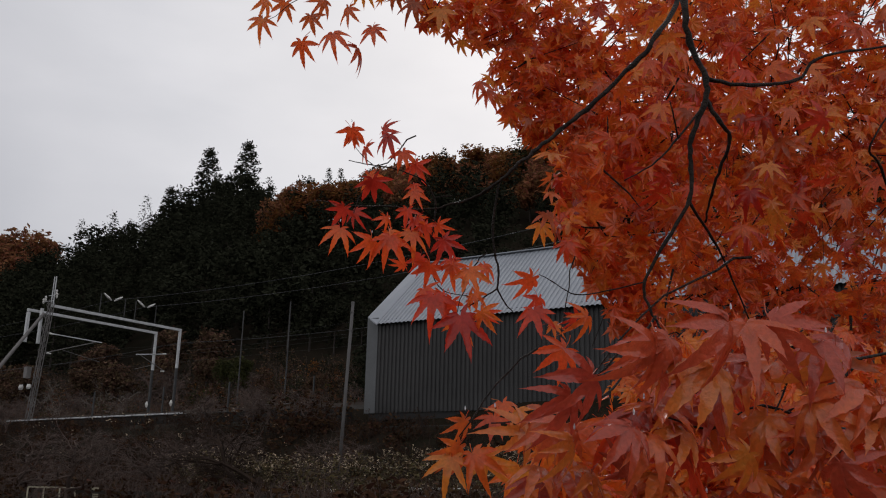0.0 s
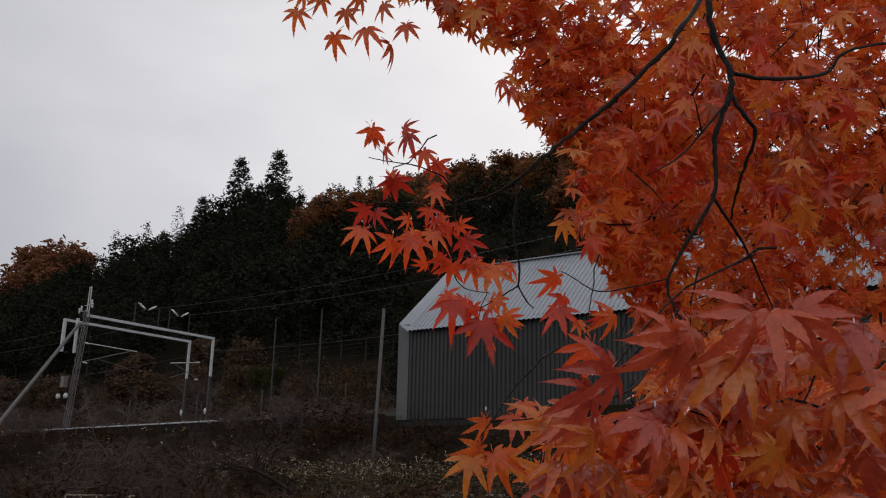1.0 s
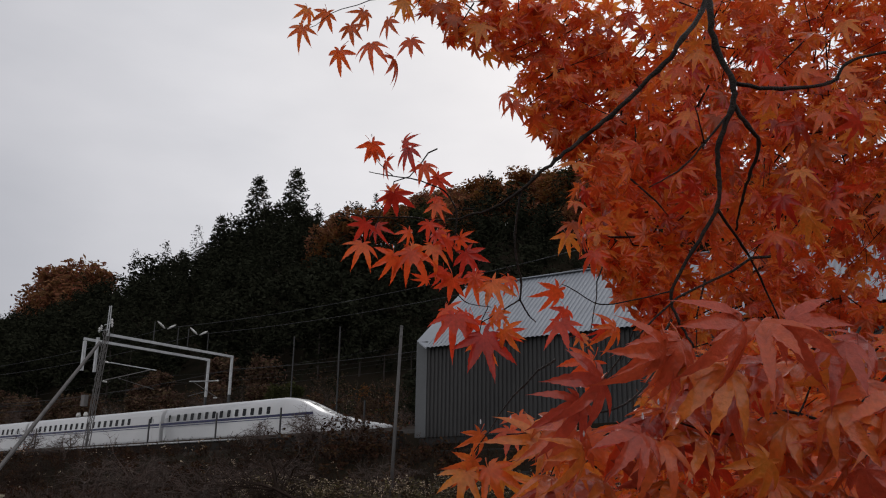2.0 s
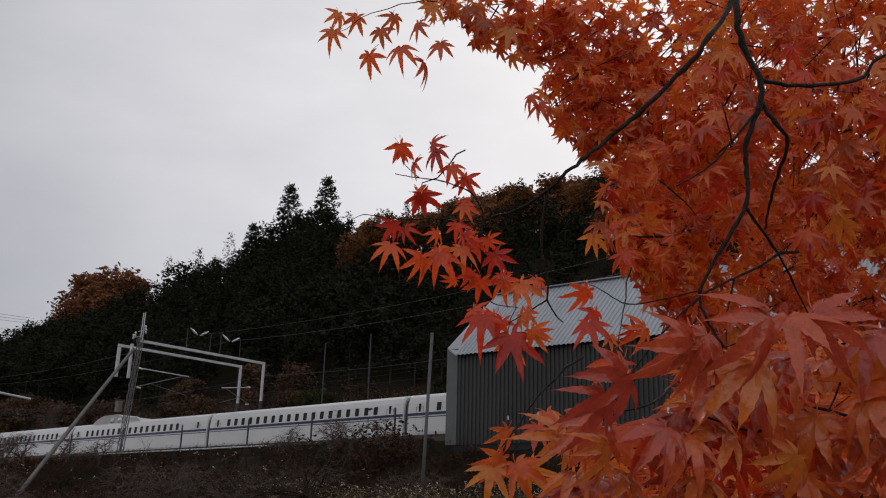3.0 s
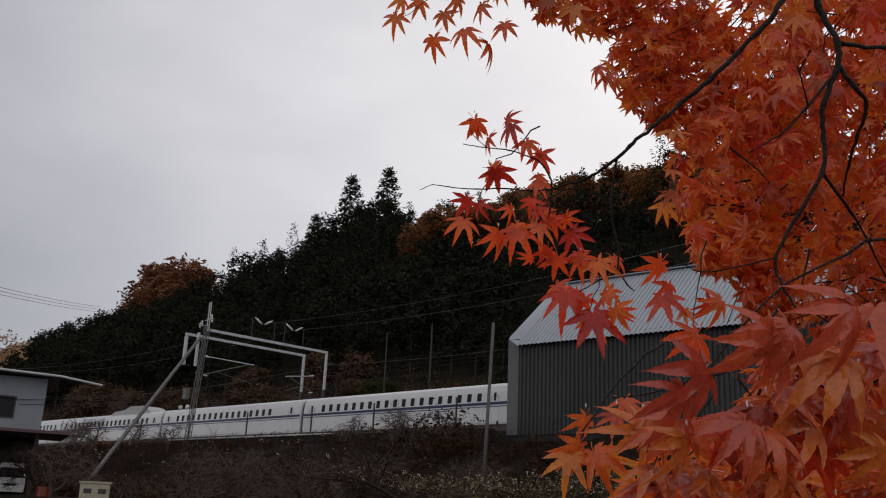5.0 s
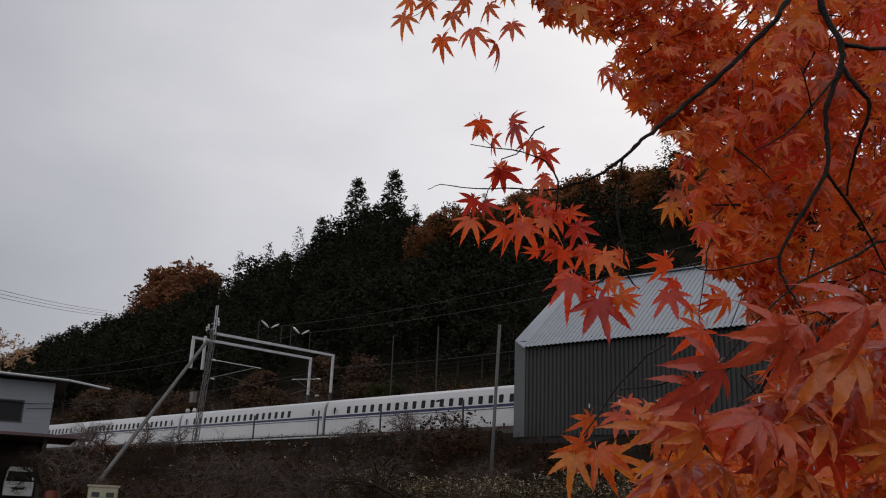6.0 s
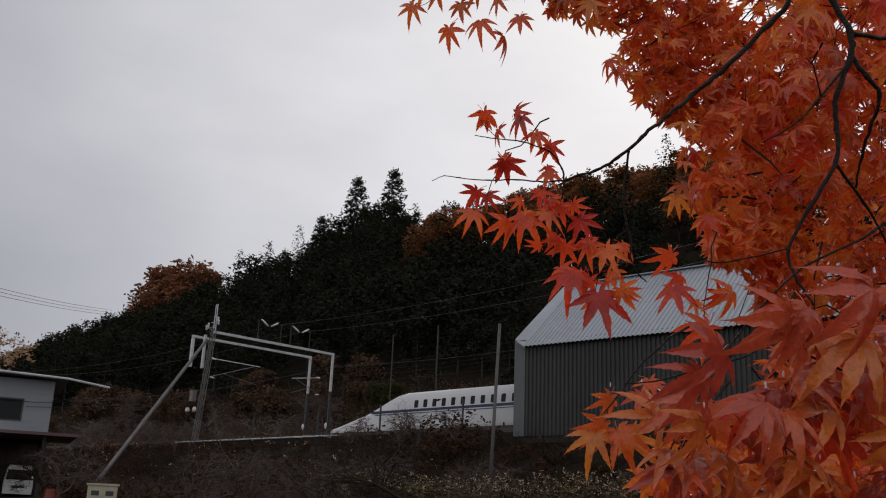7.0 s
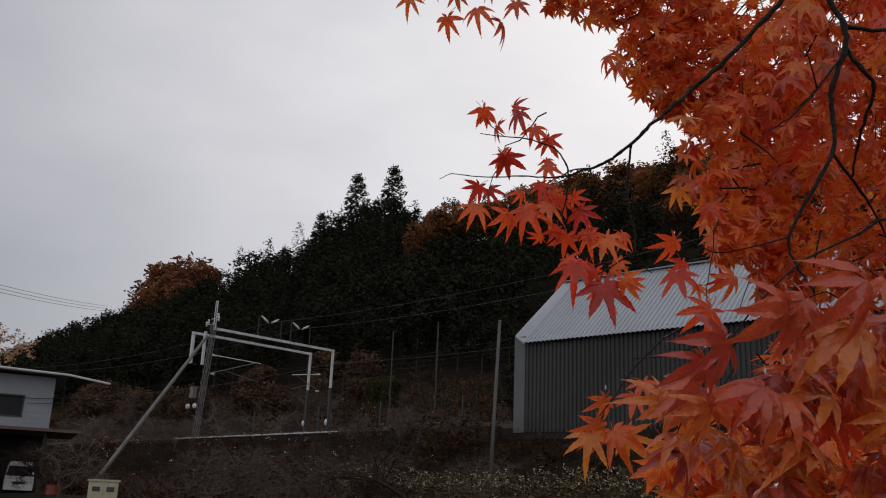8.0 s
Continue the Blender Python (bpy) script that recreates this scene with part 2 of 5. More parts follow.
def build_ground():
    sh = Shape()
    ss = [-3000, -1500, -900] + list(range(-700, -160, 20)) + list(range(-160, 120, 5)) + list(range(120, 420, 30)) + [700, 1500, 3000]
    qs = [-3000, -1500, -600, -300, -150, -100, -80] + list(range(-70, -20, 4)) + [-20 + 1.0 * i for i in range(12)] + [-8.2, -6.9, -6.4, -4, 0, 4, 9] + list(range(14, 130, 6)) + [150, 180, 230, 300, 460, 800, 1500, 3000]
    verts = [(s, q, ground_z(s, q)) for q in qs for s in ss]
    n = len(ss)
    sh.add(verts, [(j * n + i, j * n + i + 1, (j + 1) * n + i + 1, (j + 1) * n + i) for j in range(len(qs) - 1) for i in range(n - 1)])
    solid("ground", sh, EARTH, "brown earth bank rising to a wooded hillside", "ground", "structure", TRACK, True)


build_ground()


# ---- railway ----
def build_railway():
    bed = Shape()
    for q in (1.0, -3.3):
        bed.loft([[(s, q - 2.0, 6.95), (s, q - 1.5, 7.45), (s, q + 1.5, 7.45), (s, q + 2.0, 6.95)] for s in (-900, 400)])
    solid("track_bed", bed, BALLAST, "grey ballast bed under two railway tracks", "track bed", "structure", TRACK)
    for q in (1.0, -3.3):
        for side in (-0.7175, 0.7175):
            r = Shape().box(-900, 400, q + side - 0.035, q + side + 0.035, 7.44, RAIL_Z)
            solid("rail", r, RAIL, "rusty steel running rail on the embankment", "rail", "structure", TRACK)
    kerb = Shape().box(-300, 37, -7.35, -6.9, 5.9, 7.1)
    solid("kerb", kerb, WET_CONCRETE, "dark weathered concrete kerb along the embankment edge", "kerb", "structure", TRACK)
    pipe = Shape().tube([(s, -7.45, 7.16 - 0.004 * abs(s - 5) ** 0.5) for s in range(-3, 22, 3)], 0.06, 6)
    solid("handrail", pipe, STEEL, "pale steel pipe running along the embankment edge", "pipe", "structure", TRACK)


build_railway()


def corrugated(x0, x1, low, high, pitch=0.30, depth=0.08):
    """A trapezoid sheet between two edges; low and high give (y, z), the ribs stand out along the normal."""
    lo, hi = Vector((0, *low)), Vector((0, *high))
    nrm = Vector((1, 0, 0)).cross(hi - lo).normalized()
    sh, prof = Shape(), []
    x = x0
    while x < x1 - 0.01:
        for dx, d in ((0, 0), (0.28, 0), (0.42, 1), (0.86, 1)):
            if x + dx * pitch <= x1:
                prof.append((x + dx * pitch, d * depth))
        x += pitch
    prof.append((x1, 0))
    rows = []
    for base, off in ((lo, 0), (hi, 0), (hi, -0.012), (lo, -0.012)):
        rows.append([Vector((px, 0, 0)) + base + nrm * (d + off) for px, d in prof])
    n = len(prof)
    verts = [p for r in rows for p in r]
    faces = []
    for r in range(4):
        a, b = r * n, ((r + 1) % 4) * n
        faces += [(a + i, a + i + 1, b + i + 1, b + i) for i in range(n - 1)]
    return sh.add(verts, faces)


def build_shelter():
    base = thing("track_shelter", TRACK @ pose(38, -7.21, 0, 0, 0, 4.35) @ pose(-38, 7, 0), "long gabled shelter of dark corrugated sheet with a pale roof", "shelter")
    x0, x1, eave, ridge_z, ridge_y, foot = 38.28, 76.0, 12.62, 17.71, -1.1, 6.61
    part("near_wall", corrugated(x0 + 0.85, x1, (-7.0, foot), (-7.0, eave)), WALL_SHEET, base, "dark grey ribbed steel wall")
    part("far_wall", corrugated(x0 + 0.85, x1, (7.0, eave), (7.0, foot)), WALL_SHEET, base)
    part("corner_trim", Shape().box(x0, x0 + 0.85, -7.05, -6.9, foot, eave + 0.17).box(x0, x0 + 0.06, -6.9, -6.2, foot, eave + 0.17), TRIM_SHEET, base, "plain pale corner sheet")
    part("corner_trim", Shape().box(x0, x0 + 0.85, 6.9, 7.05, foot, eave + 0.17), TRIM_SHEET, base)
    part("near_roof", corrugated(x0 + 1.0, x1, (-7.45, eave - 0.35), (ridge_y, ridge_z), 0.32, 0.055), ROOF_SHEET, base, "pale blue-grey ribbed roof sheet")
    part("far_roof", corrugated(x0 + 1.0, x1, (ridge_y, ridge_z), (7.45, eave - 0.35), 0.32, 0.055), ROOF_SHEET, base)
    verge = Shape()
    for sgn in (-1, 1):
        a, b, c, d = (x0 - 0.05, sgn * 6.95, eave + 0.3), (x0 + 1.05, sgn * 7.48, eave - 0.33), (x0 + 1.05, ridge_y, ridge_z + 0.08), (x0 - 0.05, ridge_y, ridge_z + 0.08)
        low = [Vector(p) - Vector((0, 0, 0.1)) for p in (a, b, c, d)]
        verge.add([a, b, c, d] + low, ((0, 1, 2, 3), (7, 6, 5, 4), (0, 4, 5, 1), (1, 5, 6, 2), (2, 6, 7, 3), (3, 7, 4, 0)))
    part("verge_flashing", verge, ROOF_SHEET, base, "plain pale flashing along the gable edge")
    part("ridge_cap", Shape().box(x0, x1, ridge_y - 0.25, ridge_y + 0.25, ridge_z + 0.05, ridge_z + 0.12), ROOF_SHEET, base)
    for x in range(40, 76, 6):
        for q in (-6.8, 6.8):
            part("frame_post", Shape().box(x - 0.1, x + 0.1, q - 0.1, q + 0.1, 6.3, 12.3), DARK_STEEL, base)
    # black box under the wall: the gap's shade is put into its colour
    part("sill_beam", Shape().box(x0 + 0.3, x1, -6.95, -6.75, 6.2, foot), BLACK, base)
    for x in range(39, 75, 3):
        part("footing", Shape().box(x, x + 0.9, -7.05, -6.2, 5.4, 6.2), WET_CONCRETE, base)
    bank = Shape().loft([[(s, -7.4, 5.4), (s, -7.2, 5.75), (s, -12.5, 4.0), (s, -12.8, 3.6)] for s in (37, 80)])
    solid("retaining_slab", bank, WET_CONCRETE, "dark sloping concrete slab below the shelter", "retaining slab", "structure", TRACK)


build_shelter()


# ---- train ----
def body_ring(x, half=1.68, top=3.6, low=0.25):
    pts = [(-0.93, 0.0), (-0.985, 0.03), (-1.0, 0.10), (-1.0, 0.42), (-0.985, 0.62), (-0.95, 0.78), (-0.86, 0.90), (-0.68, 0.965), (-0.35, 0.995)]
    ring = [(x, a * half, low + b * (top - low)) for a, b in pts]
    return ring + [(x, -y, z) for _, y, z in ring[::-1]]


NOSE = 10.7


def nose_ring(d):
    """The cross-section d metres behind the tip."""
    k = min(1.0, d / NOSE)
    half = 0.55 + (1.68 - 0.55) * min(1.0, math.sin(min(1.0, (k + 0.02) * 1.35) * math.pi / 2)) if k < 1 else 1.68
    low = 0.30 - 0.05 * k
    top = 0.85 + 1.65 * smooth(-0.25, 0.78, k) * k ** 0.35 + 1.1 * smooth(0.52, 0.98, k)
    return body_ring(0, half, min(3.6, top), low)


def build_train():
    train = thing("bullet_train", TRACK @ pose(-126, 1.0, RAIL_Z), "long white bullet train with blue side stripes at speed", "train", "")
    car_len, total = 25.0, 404.6
    mid = Shape().loft([body_ring(0.0, 1.60, 3.5, 0.35), body_ring(0.12), body_ring(24.5), body_ring(24.62, 1.60, 3.5, 0.35)])
    mid_me = mid.mesh("car_body", WHITE_PAINT, False)
    nose = Shape().loft([[(27.2 - d, y, z) for _, y, z in nose_ring(d)] for d in (0.02, 0.25, 0.7, 1.5, 2.5, 3.5, 4.5, 5.5, 6.5, 7.5, 8.5, 9.5, 10.7, 26.7)])
    nose_me = nose.mesh("car_body", WHITE_PAINT, True)
    win = Shape()
    pts = []
    for cx, cz, a0 in ((0.135, 0.23, 0), (-0.135, 0.23, 90), (-0.135, -0.23, 180), (0.135, -0.23, 270)):
        pts += [(cx + 0.08 * math.cos(radians(a0 + a)), cz + 0.08 * math.sin(radians(a0 + a))) for a in (0, 45, 90)]
    win.loft([[(x, y0 + (0.05 if z > 0 else 0.0) * 0.8, z) for x, z in pts] for y0 in (-0.012, 0.08)])
    win_me = win.mesh("window", DARK_GLASS)
    small_me = Shape().box(-0.09, 0.09, -0.012, 0.08, -0.30, 0.30).mesh("door_window", DARK_GLASS)
    seam = Shape()
    for x0, x1, z0, z1 in ((-0.38, -0.355, -0.95, 0.95), (0.355, 0.38, -0.95, 0.95), (-0.38, 0.38, 0.95, 0.97)):
        seam.box(x0, x1, -0.006, 0.04, z0, z1)
    seam_me = seam.mesh("door", DOOR_SEAM)
    gang_me = Shape().loft([body_ring(-0.45, 1.45, 3.35, 0.5), body_ring(0.07, 1.45, 3.35, 0.5)]).mesh("gangway", UNDERFRAME)
    under_me = Shape().box(0.8, 23.8, -1.45, 1.45, 0.05, 0.45).mesh("underframe", UNDERFRAME)
    wheel = Shape().tube([(0, -0.82, 0.43), (0, -0.68, 0.43)], 0.43, 14).tube([(0, 0.68, 0.43), (0, 0.82, 0.43)], 0.43, 14)
    wheel.tube([(0, -0.68, 0.43), (0, 0.68, 0.43)], 0.09, 6)
    wheel_me = wheel.mesh("wheelset", DARK_STEEL, False)
    stripe_me = Shape().box(0.1, 24.55, -1.698, -1.66, 1.86, 2.06).box(0.1, 24.55, -1.698, -1.66, 1.70, 1.76).box(
        0.1, 24.55, 1.66, 1.698, 1.86, 2.06).box(0.1, 24.55, 1.66, 1.698, 1.70, 1.76).mesh("stripe", BLUE_PAINT)
    n_stripe = Shape().box(0.1, 20.5, -1.698, -1.64, 1.86, 2.06).box(0.1, 20.0, -1.698, -1.64, 1.70, 1.76).box(
        0.1, 20.5, 1.64, 1.698, 1.86, 2.06).box(0.1, 20.0, 1.64, 1.698, 1.70, 1.76).mesh("stripe", BLUE_PAINT)
    shroud_me = Shape().loft([[(x, -1.25, 3.3), (x, -1.2, z), (x, -1.05, z), (x, 1.05, z), (x, 1.2, z), (x, 1.25, 3.3)] for x, z in (
        (-4.7, 3.4), (-4.3, 3.75), (-3.4, 4.1), (-2.6, 4.3), (0.0, 4.34), (0.8, 4.12), (1.4, 3.95), (3.8, 3.82), (4.7, 3.4))]).mesh("pantograph_shroud", FAIRING)
    for i in range(16):
        end = i in (0, 15)
        if i == 0:
            m, me = pose(-27.2, 0, 0), nose_me
        elif i == 15:
            m, me = pose(-total + 27.2, 0, 0, 0, 0, 180), nose_me
        else:
            m, me = pose(-27.2 - car_len * i + 0.2, 0, 0), mid_me
        car = part("car", me, None, train, "white streamlined end car" if end else "", m=m)
        part("stripe", n_stripe if end else stripe_me, None, car, "dark blue stripe")
        part("underframe", under_me, None, car, "grey skirts and underframe")
        first, count = (2.6, 13) if end else (2.9 if i % 2 else 3.2, 17 if i % 3 == 1 else 19)
        for side in (-1, 1):
            for k in range(count):
                part("window", win_me, None, car, m=pose(first + 1.04 * k, side * 1.672, 2.46, 0, 0, 0 if side < 0 else 180))
            for x in ((1.3, ) if end else (1.3, 23.2)):
                part("door", seam_me, None, car, m=pose(x, side * 1.68, 1.55, 0, 0, 0 if side < 0 else 180))
                part("door_window", small_me, None, car, m=pose(x, side * 1.676, 2.45, 0, 0, 0 if side < 0 else 180))
        for x in (2.6, 5.1, 19.4, 21.9):
            part("wheelset", wheel_me, None, car, m=pose(x, 0, 0))
        if not end:
            part("gangway", gang_me, None, car, "dark grey gangway bellows")
        if i in (4, 11):
            part("pantograph_shroud", shroud_me, None, car, "low grey fairing on the roof", m=pose(8.0, 0, 0) if i == 4 else pose(16.6, 0, 0, 0, 0, 180))
        if end:
            glass = Shape().loft([[(27.2 - d, y * 0.52, z + 0.012) for _, y, z in nose_ring(d)[6:12]] for d in (6.6, 7.2, 7.8, 8.4)], closed=False, cap=False)
            part("windscreen", glass, DARK_GLASS, car, "dark cab windscreen")
    return train


train = build_train()


# ---- lineside: gantry, posts, poles, wires ----
def build_gantry():
    g = thing("catenary_gantry", TRACK, "grey steel overhead line gantry across two railway tracks", "gantry")
    for x in (1.2, -2.6):
        part("beam", Shape().box(x - 0.10, x + 0.10, -7.2, 7.3, 17.16, 17.4), STEEL, g, "pale horizontal steel beam")
        part("far_leg", Shape().box(x - 0.10, x + 0.10, 7.08, 7.3, 13.4, 17.16), STEEL, g)
        part("leg_base", Shape().box(x - 0.11, x + 0.11, 7.07, 7.28, 6.9, 13.4), DARK_STEEL, g, "dark lower leg")
    part("near_leg", Shape().box(-2.73, -2.47, -7.2, -6.95, 14.3, 17.1), STEEL, g)
    part("drop_arm", Shape().box(-0.6, -0.35, -7.15, -6.95, 14.0, 17.2), STEEL, g)
    mast = Shape()
    foot, top = Vector((0.0, -7.3, 6.6)), Vector((1.35, -7.3, 19.9))
    for dx in (-0.2, 0.2):
        for dy in (-0.2, 0.2):
            mast.tube([foot + Vector((dx, dy, 0)), top + Vector((dx * 0.8, dy * 0.8, -2.4))], 0.045, 5)
    for k in range(22):
        a, b = foot.lerp(top, k / 26), foot.lerp(top, (k + 1) / 26)
        sg = 1 if k % 2 else -1
        for dy in (-0.2, 0.2):
            mast.tube([a + Vector((-0.2 * sg, dy, 0)), b + Vector((0.2 * sg, dy, 0))], 0.022, 4)
        for dx in (-0.2, 0.2):
            mast.tube([a + Vector((dx, -0.2 * sg, 0)), b + Vector((dx, 0.2 * sg, 0))], 0.022, 4)
    part("lattice_mast", mast, MAST_STEEL, g, "lattice steel mast with angle braces")
    spire = Shape().tube([top - Vector((0.1, 0, 2.6)), top + Vector((-0.06, 0, 0))], 0.05, 6).tube([top - Vector((-0.25, 0, 2.6)), top + Vector((0.22, 0, 0))], 0.05, 6)
    spire.tube([top - Vector((0.6, 0, 1.7)), top + Vector((0.75, 0, -1.7))], 0.035, 5).tube([top - Vector((1.3, 0, 2.2)), top + Vector((0.2, 0, -2.2))], 0.035, 5)
    part("mast_head", spire, STEEL, g)
    for s, q, z in ((1.9, -7.3, 18.4), (0.3, -7.3, 18.0), (0.0, -7.3, 17.8), (2.0, -7.3, 18.1)):
        part("insulator", Shape().tube([(s, q, z - 0.25), (s, q, z - 0.1), (s, q, z), (s, q, z + 0.12), (s, q, z + 0.25)], [0.04, 0.12, 0.06, 0.12, 0.04], 8), INSULATOR, g)
    strut = Shape().tube([(0.5, -7.4, 16.6), (1.0, -17.5, 1.6)], [0.15, 0.2], 8)
    part("strut_pole", strut, MAST_STEEL, g, "long grey raking strut pole")
    # upright arms on the beam with pairs of white insulators
    for q in (-2.3, 0.4, 1.6, 4.0):
        part("upright", Shape().tube([(1.2, q, 17.3), (1.2, q, 19.3)], 0.05, 5), DARK_STEEL, g)
    for q, sg in ((-1.6, 1), (-0.4, -1), (2.2, 1), (3.4, -1)):
        ins = Shape().tube([(1.2, q - 0.45 * sg, 19.4), (1.2, q - 0.2 * sg, 19.25), (1.2, q, 19.12), (1.2, q + 0.25 * sg, 18.98), (1.2, q + 0.45 * sg, 18.85)], [0.04, 0.09, 0.10, 0.09, 0.04], 8)
        part("insulator", ins, INSULATOR, g, "white ribbed insulator")
    # hinged cantilevers towards each track
    for sx, q0, q1, z0, z1 in ((0.9, -7.0, -1.45, 14.85, 14.77), (-0.4, 7.0, 3.4, 14.9, 14.4)):
        out = 1 if q1 > q0 else -1
        part("cantilever_arm", Shape().tube([(sx, q0, z0), (sx, q1, z1)], 0.05, 6), STEEL, g, "pale horizontal cantilever tube")
        part("cantilever_strut", Shape().tube([(sx, q0, z0 - 1.75), (sx, q1 - 0.5 * out, z1)], 0.04, 6), MAST_STEEL, g)
        part("steady_arm", Shape().tube([(sx, q0 + 1.6 * out, z0 - 1.3), (sx, q1, 12.95)], 0.025, 5), MAST_STEEL, g)
        for z in (z0, z0 - 1.75):
            part("insulator", Shape().tube([(sx, q0 + 0.1 * out, z), (sx, q0 + 0.5 * out, z - 0.04)], [0.09, 0.07], 8), INSULATOR, g)
    part("switch_box", Shape().box(-0.5, 0.05, -8.0, -7.6, 10.8, 11.8), MAST_STEEL, g, "grey switch box with insulators")
    for dx in (-0.9, -0.6, 0.3, 0.55):
        part("insulator", Shape().tube([(dx, -7.9, 9.8), (dx, -7.9, 10.0), (dx, -7.9, 10.25)], [0.06, 0.14, 0.06], 8), INSULATOR, g)
    for s, z in ((1.2, 9.9), (-2.6, 9.9)):
        part("insulator", Shape().tube([(s, 6.9, z - 0.3), (s, 6.9, z), (s, 6.9, z + 0.3)], [0.07, 0.17, 0.07], 8), INSULATOR, g)
        part("insulator", Shape().tube([(s - 0.6, 6.6, z - 1.8), (s - 0.3, 6.6, z - 1.5), (s + 0.1, 6.6, z - 1.4)], [0.07, 0.14, 0.07], 8), INSULATOR, g)


build_gantry()


def wire(name, pts, r=0.02, label="thin dark overhead wire"):
    sh = Shape().tube(pts, r, 4, False)
    solid(name, sh, WIRE, label, "wire", "structure", TRACK)


def sag(a, b, drop, n=12):
    a, b = Vector(a), Vector(b)
    return [a.lerp(b, k / n) - Vector((0, 0, drop * 4 * (k / n) * (1 - k / n))) for k in range(n + 1)]


for q in (-3.3, 1.0):
    wire("contact_wire", [(-300, q, 12.75), (100, q, 12.75)], 0.007)
    wire("messenger_wire", sag((-0.5, q, 14.0), (40, q, 14.0), 0.7), 0.007)
    wire("messenger_wire", sag((-50, q, 14.0), (-0.5, q, 14.0), 0.7), 0.007)
for q, z in ((-1.0, 18.9), (2.8, 18.9), (7.3, 16.0)):
    wire("feeder_wire", sag((1.2, q, z), (52, q, z + 0.6), 0.8), 0.025)
    wire("feeder_wire", sag((-60, q, z), (1.2, q, z), 1.0), 0.025)


def build_post():
    p = thing("trackside_post", TRACK @ pose(8, -6.4, 6.9), "dark slim steel post beside the track", "post", "trackside posts")
    part("shaft", Shape().box(-0.05, 0.05, -0.05, 0.05, 0, 2.5), DARK_STEEL, p)
    part("base_plate", Shape().box(-0.16, 0.16, -0.16, 0.16, 0.0, 0.08), DARK_STEEL, p)
    for s in (-10.5, -1.4, 17.0, 24.5, 33.0):
        copy_thing(p, TRACK @ pose(s, -6.4, 6.9))


build_post()


def build_utility_pole(s, q, z0, z1, r, lean):
    p = thing("utility_pole", TRACK @ pose(s, q, z0, 0, lean, 0), "slim grey concrete pole standing in the scrub", "utility pole")
    part("shaft", Shape().tube([(0, 0, 0), (0, 0, z1 - z0)], [r * 1.25, r], 10), POLE_GREY, p, smooth=True)
    part("cap", Shape().tube([(0, 0, z1 - z0), (0, 0, z1 - z0 + 0.05)], r * 1.15, 10), CONCRETE, p)
    for z in (0.5, 1.4):
        part("band", Shape().tube([(0, 0, z1 - z0 - z), (0, 0, z1 - z0 - z + 0.06)], r * 1.25, 10), POLE_GREY, p)


build_utility_pole(47.67, -20, 0.6, 10.6, 0.072, 2.6)
for s, q, top in ((9.8, 14, 20.6), (26, 15, 18.5), (2.9, 14, 20.3)):
    p = thing("line_pole", TRACK @ pose(s, q, 6.5), "slim grey line pole before the dark forest", "pole", "line poles")
    part("shaft", Shape().tube([(0, 0, 0), (0, 0, top - 6.5)], [0.09, 0.06], 7), DARK_STEEL, p)


# ---- woods ----
rng = random.Random(7)


def leaf_fans(sh, centre, size, n, r, flat=0.0, droop=0.0):
    """A loose clump of n small pointed leaf sprays round centre."""
    for _ in range(n):
        d = Vector((r.gauss(0, 1), r.gauss(0, 1), r.gauss(0, 1 - flat))).normalized()
        c = Vector(centre) + d * size * r.uniform(0.15, 1.0)
        a = Vector((r.gauss(0, 1), r.gauss(0, 1), r.gauss(0, 0.6) - droop)).normalized() * size * r.uniform(0.3, 0.6)
        b = a.cross(Vector((r.gauss(0, 1), r.gauss(0, 1), r.gauss(0, 1)))).normalized() * a.length * 0.42
        sh.add([c - a * 0.6, c + b * 0.8 - a * 0.1, c + a, c - b * 0.8 + a * 0.1], ((0, 1, 2, 3), ))


def conifer_crown(h, w, seed, clumps=130, fans=6):
    r, sh = random.Random(seed), Shape()
    for k in range(clumps):
        t = ((k + r.random()) / clumps) ** 0.85
        z = h * (0.10 + 0.88 * t)
        reach = w * (1 - t) ** 0.5 * r.uniform(0.2, 1.1)
        a = r.uniform(0, 6.283)
        leaf_fans(sh, (reach * math.cos(a), reach * math.sin(a), z - reach * 0.15), 0.75 + 0.55 * (1 - t), fans, r, 0.35, 0.15)
    return sh


def broad_crown(h, w, seed, clumps=230, fans=8, low=0.2, fan=1.2):
    r, sh = random.Random(seed), Shape()
    lobes = [(r.uniform(-.5, .5) * w, r.uniform(-.5, .5) * w, h * r.uniform(low + 0.15, 0.85), w * r.uniform(0.4, 0.65)) for _ in range(9)]
    for k in range(clumps):
        x, y, z, rad = r.choice(lobes)
        d = Vector((r.gauss(0, 1), r.gauss(0, 1), r.gauss(0.25, 0.8))).normalized() * rad * r.uniform(0.55, 1.05)
        leaf_fans(sh, (x + d.x, y + d.y, min(h, z + d.z * 0.8)), fan, fans, r)
    return sh


def limbs(h, w, seed, r0=0.2, n=9, low=0.2):
    r, sh = random.Random(seed), Shape()
    sh.tube([(0, 0, -1.5), (0.05, 0, h * 0.3), (r.uniform(-.2, .2), r.uniform(-.2, .2), h * 0.6), (r.uniform(-.3, .3), 0, h * 0.9)], [r0, r0 * 0.8, r0 * 0.5, r0 * 0.12], 6)
    for k in range(n):
        z = h * (low + 0.6 * (k + r.random()) / n)
        a, reach = r.uniform(0, 6.28), w * r.uniform(0.5, 0.95)
        sh.tube([(0, 0, z), (reach * 0.5 * math.cos(a), reach * 0.5 * math.sin(a), z + reach * 0.25), (reach * math.cos(a), reach * math.sin(a), z + reach * 0.55)], [r0 * 0.4, r0 * 0.25, 0.02], 4)
    return sh


